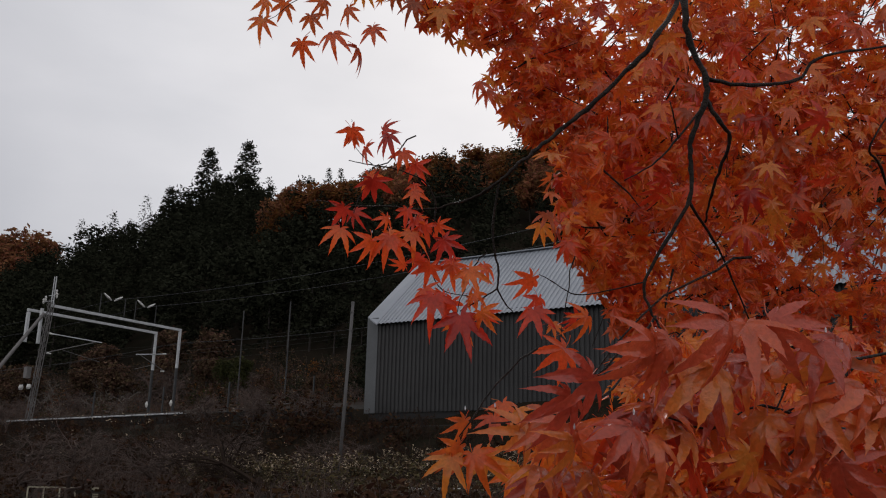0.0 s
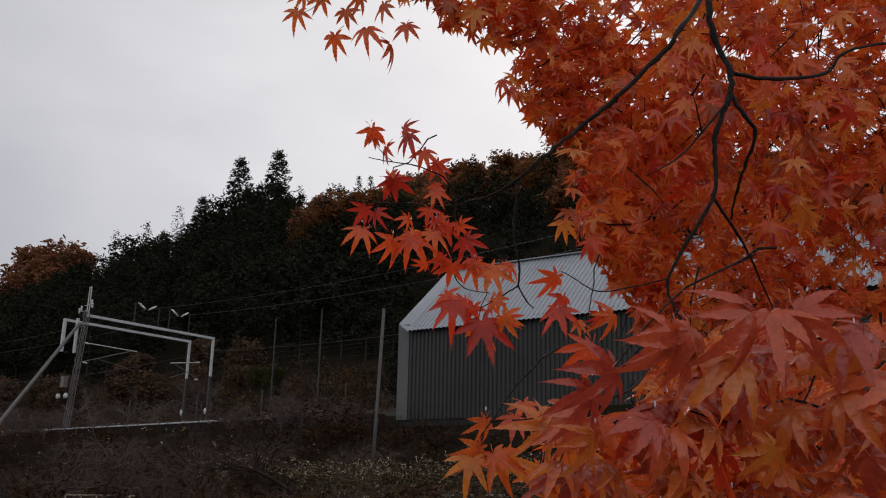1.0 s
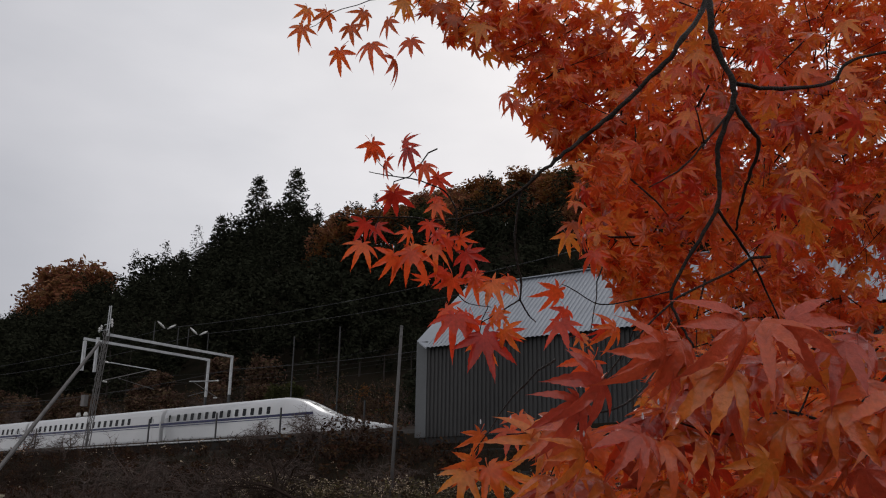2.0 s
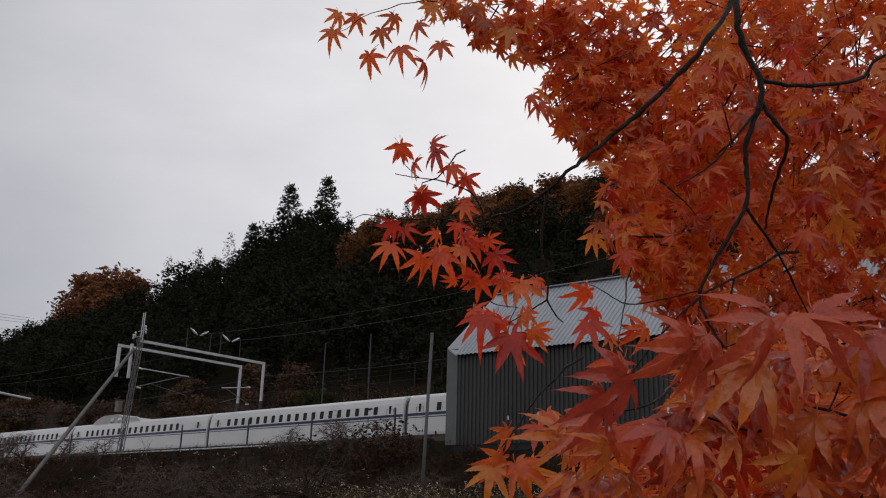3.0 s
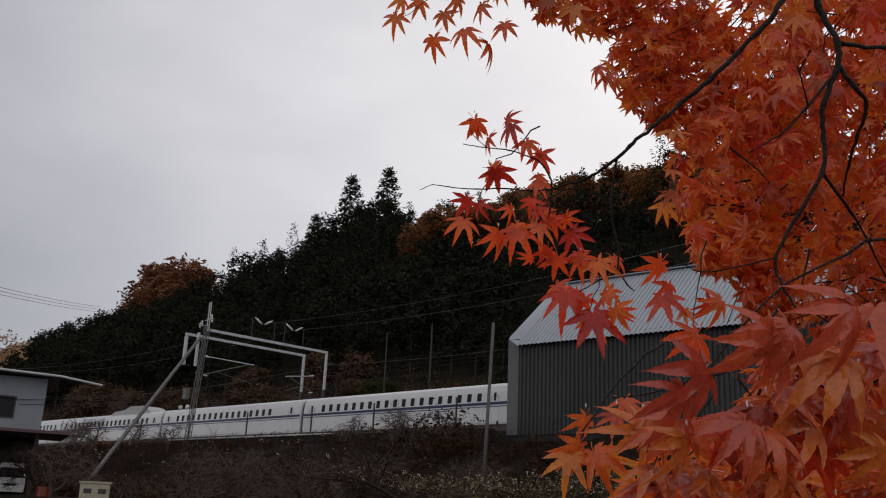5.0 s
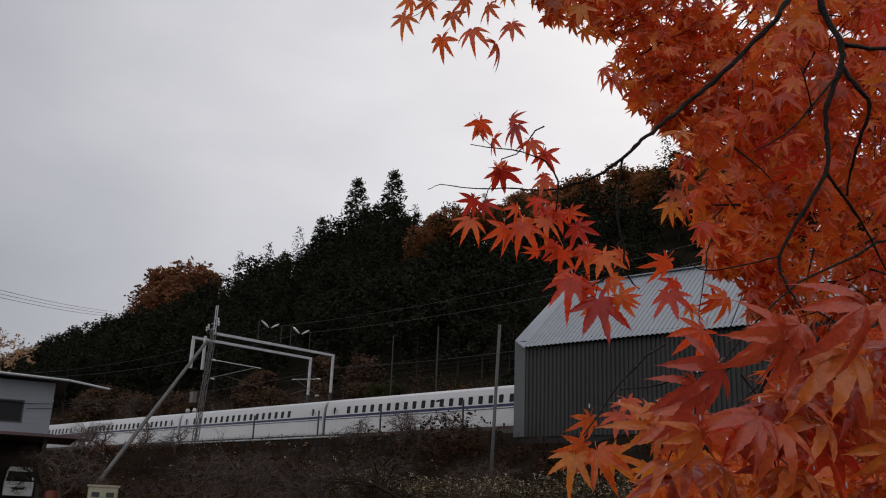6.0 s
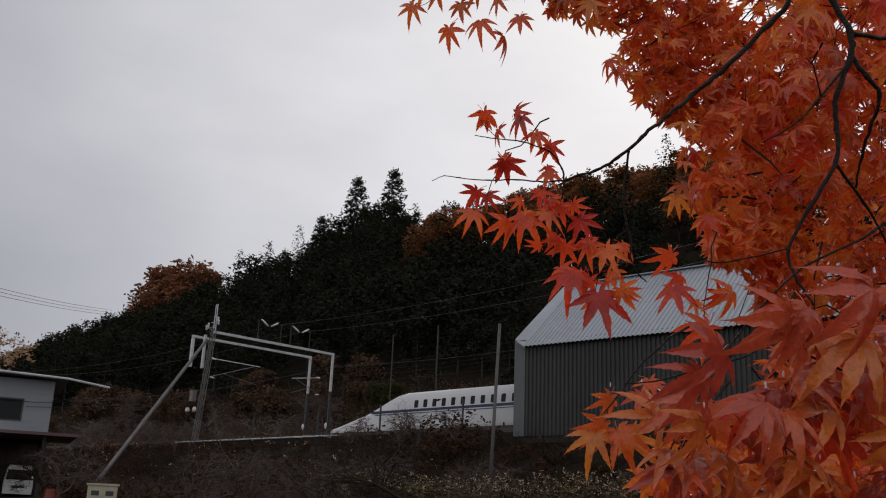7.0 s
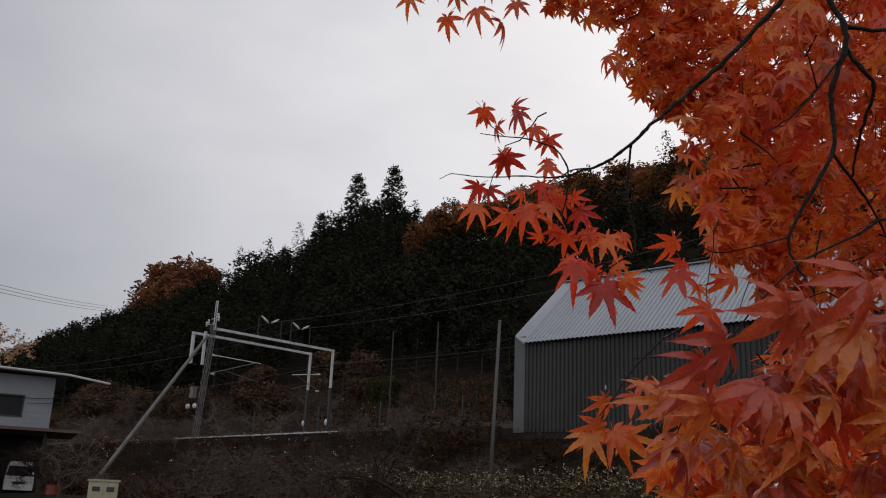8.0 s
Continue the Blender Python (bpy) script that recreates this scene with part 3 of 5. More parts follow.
CONIFERS = [(conifer_crown(17, 3.4, 1).mesh("crown", NEEDLES), limbs(17, 2.0, 1, 0.2, 4, 0.1).mesh("trunk", BARK)),
            (conifer_crown(18.5, 3.0, 2).mesh("crown", NEEDLES), limbs(18.5, 1.8, 2, 0.2, 4, 0.1).mesh("trunk", BARK)),
            (conifer_crown(16, 3.9, 3).mesh("crown", NEEDLES), limbs(16, 2.2, 3, 0.2, 4, 0.1).mesh("trunk", BARK))]


CONIFERS.append((broad_crown(13.5, 4.3, 81, 170, 9, 0.05, 1.1).mesh("crown", NEEDLES), limbs(13, 3.2, 81, 0.2, 5, 0.2).mesh("trunk", BARK)))
CONIFERS.append((broad_crown(15.0, 3.8, 82, 170, 9, 0.05, 1.1).mesh("crown", NEEDLES), limbs(14.5, 3.0, 82, 0.2, 5, 0.2).mesh("trunk", BARK)))

CONIFERS.append((conifer_crown(18.5, 3.9, 7, 240, 9).mesh("crown", NEEDLES), limbs(17, 1.8, 2, 0.2, 4, 0.1).mesh("trunk", BARK)))


def conifer(s, q, size, kind, turn, label="dark evergreen tree on the wooded hillside"):
    crown, trunk = CONIFERS[kind]
    size *= 1 - 0.38 * smooth(-15, 15, s) * (1 - smooth(60, 92, q))
    size *= 0.8 if q > 95 and -97 < s < -62 else 1.0
    t = thing("evergreen_tree", TRACK @ pose(s, q, ground_z(s, q) - 0.3, 0, 0, turn) @ Matrix.Diagonal((size, size, size, 1)), label, "tree", "hillside evergreens")
    part("trunk", trunk, None, t)
    part("crown", crown, None, t)


def forest_spots():
    out = []
    q = 13.0
    while q < 124:
        step = 5.0 + q * 0.018
        s = -470 + rng.uniform(0, step)
        while s < 95:
            s += step * rng.uniform(0.75, 1.3)
            if q > 14 + 20 * (1 - smooth(0, 26, s)):
                out.append((s, q + rng.uniform(-0.4, 0.4) * step))
        q += step * 0.95
    return out


spots = forest_spots()
autumn = [sp for sp in spots if rng.random() < (0.0 if sp[0] < -62 else 1.0 if sp[1] > 94 else 0.85 if sp[1] > 78 else 0.0)]
spots = [sp for sp in spots if sp not in autumn]
near_spots = sorted((sp for sp in spots if -150 < sp[0] < 60 and (sp[1] < 42 or sp[1] > 95)), key=lambda sp: abs(sp[0] + 40))[:270]
for s, q in near_spots:
    conifer(s, q, rng.uniform(0.62, 1.14), rng.choice((0, 1, 2, 3, 3, 3, 4, 4, 4)), rng.uniform(0, 360))
for s, q, k in ((-123.5, 111, 1.6), (-107.6, 111, 1.58), (-139.5, 111, 1.3)):
    conifer(s, q, k, 5, 40, "tall pointed cedar standing above the skyline")

for s, q, k, kind in ((-119.5, 109, 1.3, 3), (-127.5, 109, 1.25, 4), (-112, 109, 1.35, 3), (-103.5, 109, 1.3, 4), (-115.5, 112, 1.35, 4), (-98, 110, 1.15, 3), (-132, 110, 1.15, 3)):
    conifer(s, q, k, kind, 15 * k * kind)


def far_woods():
    chosen = set(near_spots)
    kinds = []
    for kind, (h, w) in enumerate(((17, 3.5), (18, 3.2), (15.5, 4.0))):
        sh = conifer_crown(h, w, 20 + kind, 75, 5)
        kinds.append((np.array(sh.v), np.array([f for f in sh.f if len(f) == 4])))
    for seed in (91, 92, 93):
        sh = broad_crown(13.5, 4.3, seed, 95, 7, 0.05, 1.35)
        kinds.append((np.array(sh.v), np.array(sh.f)))
    vs, fs, base = [], [], 0
    for s, q in spots:
        if (s, q) in chosen:
            continue
        v, f = kinds[rng.choice((0, 1, 2, 3, 3, 4, 4, 5, 5) if s > -135 else (3, 4, 5))]
        a, k = rng.uniform(0, 6.283), rng.uniform(0.62, 1.14) * (1 - 0.38 * smooth(-15, 15, s) * (1 - smooth(60, 92, q)))
        c, d = math.cos(a) * k, math.sin(a) * k
        vs.append(v @ np.array(((c, d, 0), (-d, c, 0), (0, 0, k))) + np.array((s, q, ground_z(s, q) - 0.3)))
        fs.append(f + base)
        base += len(v)
    me = bpy.data.meshes.new("conifer_wood")
    me.from_pydata(np.concatenate(vs).tolist(), [], np.concatenate(fs).tolist())
    me.materials.append(NEEDLES)
    ob = new("conifer_wood", me)
    ob.matrix_world = TRACK
    tagged(ob, "dense dark cedar wood covering the hillside", "wood", kind="stuff")


far_woods()
BROAD = [(broad_crown(11, 3.4, 5), limbs(11, 3.2, 5)), (broad_crown(12.5, 4.2, 6), limbs(12.5, 3.6, 6)), (broad_crown(9.5, 3.6, 8), limbs(9.5, 3.2, 8))]
BROAD_ME = [[(c.mesh("crown", m), t.mesh("trunk", BARK)) for c, t in BROAD] for m in (RUSSET, OLIVE, AMBER, BRUSH)]


def broadleaf(s, q, size, kind, olive=0, label="russet autumn tree among the dark cedars"):
    crown, trunk = BROAD_ME[olive][kind]
    size *= 1 - 0.3 * smooth(-15, 15, s) * (1 - smooth(60, 92, q))
    t = thing("broadleaf_tree", TRACK @ pose(s, q, ground_z(s, q) - 0.2, 0, 0, rng.uniform(0, 360)) @ Matrix.Diagonal((size, size, size, 1)), label, "tree", "autumn trees")
    part("trunk", trunk, None, t)
    part("crown", crown, None, t)


for s, q in sorted(autumn, key=lambda sp: abs(sp[0] + 30))[:175]:
    broadleaf(s, q, rng.uniform(0.8, 1.15), rng.randrange(3), rng.choice((0, 0, 1, 2, 2)), "autumn-coloured broadleaf tree among the dark cedars")
for s, q, k in ((-57, 80, 1.1), (-62, 81, 1.2), (-53, 79, 0.95), (-59, 76, 0.95), (-20, 108, 1.05), (-30, 109, 1.1), (-10, 108, 1.1), (-42, 110, 1.0), (-2, 107, 1.15), (8, 107, 1.15), (20, 106, 1.2)):
    broadleaf(s, q, k, rng.randrange(3))
ridge_rng = random.Random(77)
for i in range(30):
    broadleaf(-56 + i * 3.4 + ridge_rng.uniform(-1.5, 1.5), ridge_rng.uniform(97, 109), ridge_rng.uniform(0.75, 1.0), ridge_rng.randrange(3), ridge_rng.choice((1, 2, 2)), "russet autumn tree on the hill's ridge")

for s, q, k in ((-196, 103, 2.5), (-204, 102, 2.6), (-213, 102, 2.5), (-222, 102, 2.1), (-188, 102, 2.05), (-200, 97, 1.9), (-209, 97, 1.8), (-192, 97, 1.6)):
    broadleaf(s, q, k, rng.randrange(3), 2, "tall orange-brown autumn tree above the cedars")


slope_rng = random.Random(83)
for i in range(34):
    at_s = -118 + i * 3.9 + slope_rng.uniform(-1.5, 1.5)
    size = slope_rng.uniform(0.45, 0.75) * (1 - 0.5 * smooth(-25, 5, at_s))
    broadleaf(at_s, slope_rng.uniform(22, 33) - 8 * smooth(-40, 15, at_s), size, slope_rng.randrange(3), slope_rng.choice((3, 3, 3, 3, 3, 1)), "low brown half-bare tree on the slope behind the track")


# ---- bare trees and scrub ----
def bare_tree(seed, h, r0=0.10, depth=6):
    """A low fruit tree: a short leaning trunk, arching limbs and a wide haze of fine twigs."""
    r, sh = random.Random(seed), Shape()

    def grow(p, d, length, rad, left):
        m = p + d * length * 0.5 + Vector((r.gauss(0, 0.06), r.gauss(0, 0.06), r.gauss(0, 0.05))) * length
        e = m + (d + Vector((r.gauss(0, 0.3), r.gauss(0, 0.3), r.gauss(-0.06, 0.2)))).normalized() * length * 0.5
        sh.tube([p, m, e], [rad, rad * 0.86, rad * 0.7], 5 if rad > 0.03 else 3, False)
        if left == 0:
            return
        for _ in range(3):
            flat = Vector((r.gauss(0, 0.85), r.gauss(0, 0.85), r.gauss(0.16 if left > 3 else 0.0, 0.38)))
            nd = ((e - m).normalized() * 0.9 + flat).normalized()
            grow(m.lerp(e, r.uniform(0.2, 1.0)), nd, length * r.uniform(0.62, 0.92), max(0.0065, rad * r.uniform(0.5, 0.68)), left - 1)

    grow(Vector((0, 0, -0.3)), Vector((r.gauss(0, 0.2), r.gauss(0, 0.2), 1)).normalized(), h * 0.25, r0, depth)
    return sh


BARE = [bare_tree(k, 5.2, 0.12).mesh("branchwork", TWIG) for k in (11, 12, 13)]
DARK_BARE = [bare_tree(k, 5.2, 0.12).mesh("branchwork", DARK_TWIG) for k in (14, 15)]
BARE += DARK_BARE
BARE += [bare_tree(k, 4.6, 0.09, 5).mesh("branchwork", PALE_TWIG) for k in (16, 17)]


def bare(s, q, size, kind, turn):
    t = thing("bare_tree", TRACK @ pose(s, q, ground_z(s, q), 0, 0, turn) @ Matrix.Diagonal((size, size, size, 1)), "bare spreading fruit tree with grey twigs", "tree", "bare trees below the bank")
    part("branchwork", BARE[kind], None, t)


for x, y, k, kind in ((-0.8, 38.9, 1.7, 0), (-8.4, 40.2, 1.1, 1), (-5.0, 42.9, 1.0, 2), (-16.8, 43.4, 0.95, 2), (-11.5, 44.5, 1.05, 1), (-2.6, 46, 1.2, 1),
                      (2.6, 44.5, 1.15, 2), (0.6, 47.5, 1.2, 0), (-4.2, 48.5, 1.15, 1), (-18.5, 46, 0.9, 0), (-14.5, 50, 1.0, 0), (-9.5, 52, 1.0, 2), (-1.5, 50, 1.2, 1), (5.5, 47, 1.1, 0)):
    w = TRACK.inverted() @ Vector((x, y, 0))
    bare(w.x, w.y, k * 0.92, kind if kind else 3 + int(x < -9), rng.uniform(0, 360))


def scrub(name, spots_, size, twigs, leaves, material, label, seed):
    """A thicket: fine bare stems with some leaves left."""
    r, st, lf = random.Random(seed), Shape(), Shape()
    for s, q in spots_:
        z = ground_z(s, q)
        for _ in range(twigs):
            p = Vector((s + r.gauss(0, 0.5), q + r.gauss(0, 0.5), z))
            d = Vector((r.gauss(0, 0.45), r.gauss(0, 0.45), 1)).normalized()
            h = size * r.uniform(0.5, 1.1)
            m = p + d * h * 0.55
            e = m + (d + Vector((r.gauss(0, 0.5), r.gauss(0, 0.5), 0))).normalized() * h * 0.5
            st.tube([p, m, e], [0.020, 0.015, 0.008], 3, False)
            for _ in range(2):
                st.tube([p.lerp(m, r.uniform(0.4, 1)), m + Vector((r.gauss(0, 0.4), r.gauss(0, 0.4), r.uniform(0, 0.6))) * h * 0.5], [0.012, 0.006], 3, False)
            for _ in range(leaves):
                leaf_fans(lf, p.lerp(e, r.uniform(0.3, 1.0)), 0.24 if size > 2 else 0.15, 3, r)
    solid(name, st, TWIG if name in ("undergrowth", "brush") else DARK_TWIG, label, "scrub", "stuff", TRACK)
    if leaves:
        solid(name + "_foliage", lf, material, label, "foliage", "stuff", TRACK)


scrub("scrub", [(rng.uniform(-60, 60), -18 + 9.0 * rng.random() ** 1.2) for _ in range(1700)], 1.15, 5, 3, BROWN, "tangled brown scrub with withered leaves on the bank", 3)
scrub("brush", [(rng.uniform(-110, 34), 9.3 + 24 * rng.random() ** 1.3) for _ in range(1300)], 2.6, 3, 5, BRUSH, "brown brush with withered leaves behind the track", 4)
scrub("undergrowth", [(rng.uniform(-20, 62), rng.uniform(-30, -18)) for _ in range(1100)], 1.35, 5, 2, BROWN, "thin bare undergrowth below the bank", 5)
scrub("bramble", [(rng.uniform(-60, 30), 9.5 + 20 * rng.random()) for _ in range(160)], 2.4, 2, 6, RUSSET, "rusty bramble leaves on the slope behind the track", 6)
scrub("weed", [(rng.uniform(-30, 36), rng.uniform(-12, 12)) for _ in range(60)], 1.0, 2, 5, OLIVE, "dull green weeds beside the track", 8)
for s, q, k, kind in ((-12, 13, 1.5, 0), (-30, 15, 1.6, 1), (-48, 14, 1.6, 2), (5, 14, 1.3, 1), (-70, 18, 1.8, 0), (-22, 22, 1.7, 2), (22, 12, 1.2, 0), (31, 11, 1.1, 2), (-3, 10.5, 1.1, 2), (-17, 10.5, 1.2, 1), (-25, 11, 1.1, 0), (-37, 11, 1.3, 2), (-44, 10.5, 1.3, 1), (12, 10.5, 1.0, 0), (27, 10.2, 0.9, 1), (-56, 12, 1.5, 0), (-63, 11, 1.4, 2), (16, 11.5, 1.1, 2), (0, 12, 1.2, 0), (-33, 12.5, 1.4, 1),
                      (-15, -9.6, 1.15, 5), (-19, -9.8, 1.2, 6), (-10, 9.8, 1.1, 5), (-2, 10, 0.9, 6), (7, 9.8, 0.9, 5), (14, 10.5, 1.0, 6), (-24, 10, 1.2, 5), (25, -9.6, 0.6, 6), (27.5, -10.2, 0.75, 0), (30, -10, 0.85, 1), (33, -10.3, 0.95, 2), (36, -10, 0.95, 0), (-6, -10, 1.0, 1), (-11, -10.4, 1.2, 0), (-17, -10, 1.2, 2), (2, -10.3, 0.9, 0)):
    bare(s, q, k, kind, rng.uniform(0, 360))


for i in range(16):
    at_s = -112 + i * 7.0 + slope_rng.uniform(-2, 2)
    bare(at_s, slope_rng.uniform(14, 24), slope_rng.uniform(1.4, 2.0) * (1 - 0.35 * smooth(-20, 5, at_s)), slope_rng.choice((0, 1, 2, 5, 6)), slope_rng.uniform(0, 360))


def thicket(name, n, s0, s1, q0, q1, h, material, label, seed):
    """Low rounded bushes that cover a stretch of slope."""
    r, sh = random.Random(seed), Shape()
    for _ in range(n):
        s, q, top, w = r.uniform(s0, s1), q0 + (q1 - q0) * r.random() ** 1.3, h * r.uniform(0.5, 1.15), h * r.uniform(0.35, 0.7)
        z = ground_z(s, q)
        for _ in range(16):
            a, d = r.uniform(0, 6.283), w * r.random() ** 0.5
            leaf_fans(sh, (s + d * math.cos(a), q + d * math.sin(a), z + top * r.random() * (1.1 - 0.5 * d / w)), 0.42, 4, r)
    solid(name, sh, material, label, "bush", "stuff", TRACK)


thicket("brown_thicket", 820, -130, 38, 9.3, 36, 3.0, BRUSH, "dense brown thicket on the slope behind the track", 41)
thicket("green_thicket", 190, -90, 38, 9.3, 30, 2.2, OLIVE, "dull green bushes on the slope behind the track", 42)
thicket("rusty_thicket", 120, -110, 30, 10, 34, 2.0, RUSSET, "rusty-leaved bushes on the slope behind the track", 43)
thicket("shade_thicket", 300, -40, 60, 12, 40, 2.2, NEEDLES, "dark evergreen undergrowth below the forest", 44)
thicket("bank_thicket", 420, -50, 62, -19, -9.5, 0.9, BROWN, "low brown bushes on the embankment", 45)
thicket("garden_thicket", 260, -10, 62, -31, -19, 1.2, BROWN, "low brown bushes below the bank", 46)
thicket("olive_bush", 12, 5, 13, 9.5, 13, 3.2, OLIVE, "olive-green bush behind the gantry", 49)
thicket("yellow_bush", 9, -20, -8, -9.5, -8.5, 1.6, AMBER, "yellowing bush at the edge of the bank", 47)
thicket("edge_bush", 15, 29, 38, -11.5, -9.6, 2.7, BROWN, "dark brown bushes along the edge of the bank", 50)
thicket("dark_bush", 14, 34.5, 38, -10.5, -9.3, 3.0, BROWN, "tangled dark bush before the shelter", 48)


def build_flecks():
    """Single pale leaves left on the scrub, on both sides of the line."""
    r, sh = random.Random(61), Shape()
    for _ in range(420):
        s = r.uniform(-60, 38)
        q = r.uniform(9.6, 30) if r.random() < 0.5 else r.uniform(-17, -9)
        leaf_fans(sh, (s, q, ground_z(s, q) + r.uniform(0.7, 2.6 if q > 0 else 1.3)), 0.22, 3, r)
    solid("pale_leaf_litter", sh, PALE_LEAF, "pale withered leaves clinging to the scrub", "foliage", "stuff", TRACK)


build_flecks()


def build_hedge():
    r, sh, pale = random.Random(9), Shape(), Shape()
    for _ in range(3200):
        s, q = r.uniform(43, 66), r.gauss(-25.0, 0.6)
        z = ground_z(s, q) + r.uniform(0.0, 2.25) * (1 - 0.12 * abs(r.gauss(0, 1)))
        leaf_fans(sh, (s, q, z), 0.2, 5, r)
        # pale leaves crowd the top, so the hedge's lit edge is in their colour
        if r.random() < 0.10 + 0.55 * (z > 2.4):
            leaf_fans(pale, (s, q - 0.5 - 0.3 * r.random(), z + 0.15), 0.12, 3, r)
    solid("hedge", sh, HEDGE_LEAF, "dull green and brown hedge below the bank", "hedge", "stuff", TRACK)
    solid("hedge_blossom", pale, PALE_LEAF, "pale yellowish leaves over the hedge, thickest at its painted lit top", "foliage", "stuff", TRACK)


build_hedge()


# ---- maple in the foreground ----
def maple_material(name, colours, rough=0.38, light=0.4):
    """Wet autumn leaf: each leaf takes its own colour from the ramp, blotched and veined, and lets light through."""
    m = bpy.data.materials.new(name)
    m.use_nodes = True
    n, l = m.node_tree.nodes, m.node_tree.links
    b = n["Principled BSDF"]
    info, geo, co = n.new("ShaderNodeObjectInfo"), n.new("ShaderNodeNewGeometry"), n.new("ShaderNodeTexCoord")
    add, frac, ramp = n.new("ShaderNodeMath"), n.new("ShaderNodeMath"), n.new("ShaderNodeValToRGB")
    add.operation, frac.operation = "ADD", "FRACT"
    l.new(info.outputs["Random"], add.inputs[0])
    l.new(geo.outputs["Random Per Island"], add.inputs[1])
    l.new(add.outputs["Value"], frac.inputs[0])
    blotch = n.new("ShaderNodeTexNoise")
    blotch.inputs["Scale"].default_value, blotch.inputs["Detail"].default_value = 55.0, 4.0
    l.new(geo.outputs["Position"], blotch.inputs["Vector"])
    wob = n.new("ShaderNodeMath")
    wob.operation = "MULTIPLY_ADD"
    wob.inputs[1].default_value = 0.5
    l.new(blotch.outputs["Fac"], wob.inputs[0])
    l.new(frac.outputs["Value"], wob.inputs[2])
    off = n.new("ShaderNodeMath")
    off.operation = "SUBTRACT"
    off.inputs[1].default_value = 0.25
    l.new(wob.outputs["Value"], off.inputs[0])
    l.new(off.outputs["Value"], ramp.inputs["Fac"])
    el = ramp.color_ramp.elements
    el[0].position, el[0].color = 0.0, (*colours[0], 1)
    el[1].position, el[1].color = 1.0, (*colours[-1], 1)
    for k, c in enumerate(colours[1:-1], 1):
        e = el.new(k / (len(colours) - 1))
        e.color = (*c, 1)
    fine = n.new("ShaderNodeTexNoise")
    fine.inputs["Scale"].default_value, fine.inputs["Detail"].default_value = 230.0, 3.0
    l.new(geo.outputs["Position"], fine.inputs["Vector"])
    hsv, val = n.new("ShaderNodeHueSaturation"), n.new("ShaderNodeMapRange")
    val.inputs["To Min"].default_value, val.inputs["To Max"].default_value = 0.7, 1.3
    l.new(fine.outputs["Fac"], val.inputs["Value"])
    l.new(val.outputs["Result"], hsv.inputs["Value"])
    l.new(ramp.outputs["Color"], hsv.inputs["Color"])
    l.new(hsv.outputs["Color"], b.inputs["Base Color"])
    b.inputs["Roughness"].default_value = rough
    b.inputs["Specular IOR Level"].default_value = 0.3
    b.inputs["Coat Weight"].default_value, b.inputs["Coat Roughness"].default_value = 1.0, 0.09
    bp = n.new("ShaderNodeBump")
    bp.inputs["Strength"].default_value, bp.inputs["Distance"].default_value = 0.6, 0.003
    l.new(fine.outputs["Fac"], bp.inputs["Height"])
    l.new(bp.outputs["Normal"], b.inputs["Normal"])
    tr, ms = n.new("ShaderNodeBsdfTranslucent"), n.new("ShaderNodeMixShader")
    l.new(hsv.outputs["Color"], tr.inputs["Color"])
    ms.inputs[0].default_value = light
    l.new(b.outputs["BSDF"], ms.inputs[1])
    l.new(tr.outputs["BSDF"], ms.inputs[2])
    l.new(ms.outputs["Shader"], n["Material Output"].inputs["Surface"])
    return m


RED_MAPLE = maple_material("red_maple", ((0.52, 0.035, 0.020), (0.76, 0.070, 0.024), (0.82, 0.11, 0.024), (0.84, 0.19, 0.03)), 0.40, 0.6)
ORANGE_MAPLE = maple_material("orange_maple", ((0.44, 0.050, 0.020), (0.80, 0.115, 0.024), (0.85, 0.18, 0.028), (0.86, 0.30, 0.045), (0.78, 0.14, 0.030), (0.48, 0.10, 0.028)), 0.38, 0.58)
CRIMSON_MAPLE = maple_material("crimson_maple", ((0.46, 0.060, 0.036), (0.58, 0.088, 0.038), (0.70, 0.135, 0.038), (0.76, 0.22, 0.04)), 0.34, 0.42)
MAPLE_BARK = mat("maple_bark", (0.020, 0.012, 0.008), 0.55, vary=0.6, scale=30.0, fine=220.0, bump=0.4, specular=0.18)

LOBES = ((0, 1.0, 0.15), (40, 0.93, 0.145), (-40, 0.92, 0.145), (80, 0.70, 0.12), (-80, 0.72, 0.12), (126, 0.36, 0.08), (-126, 0.34, 0.08))


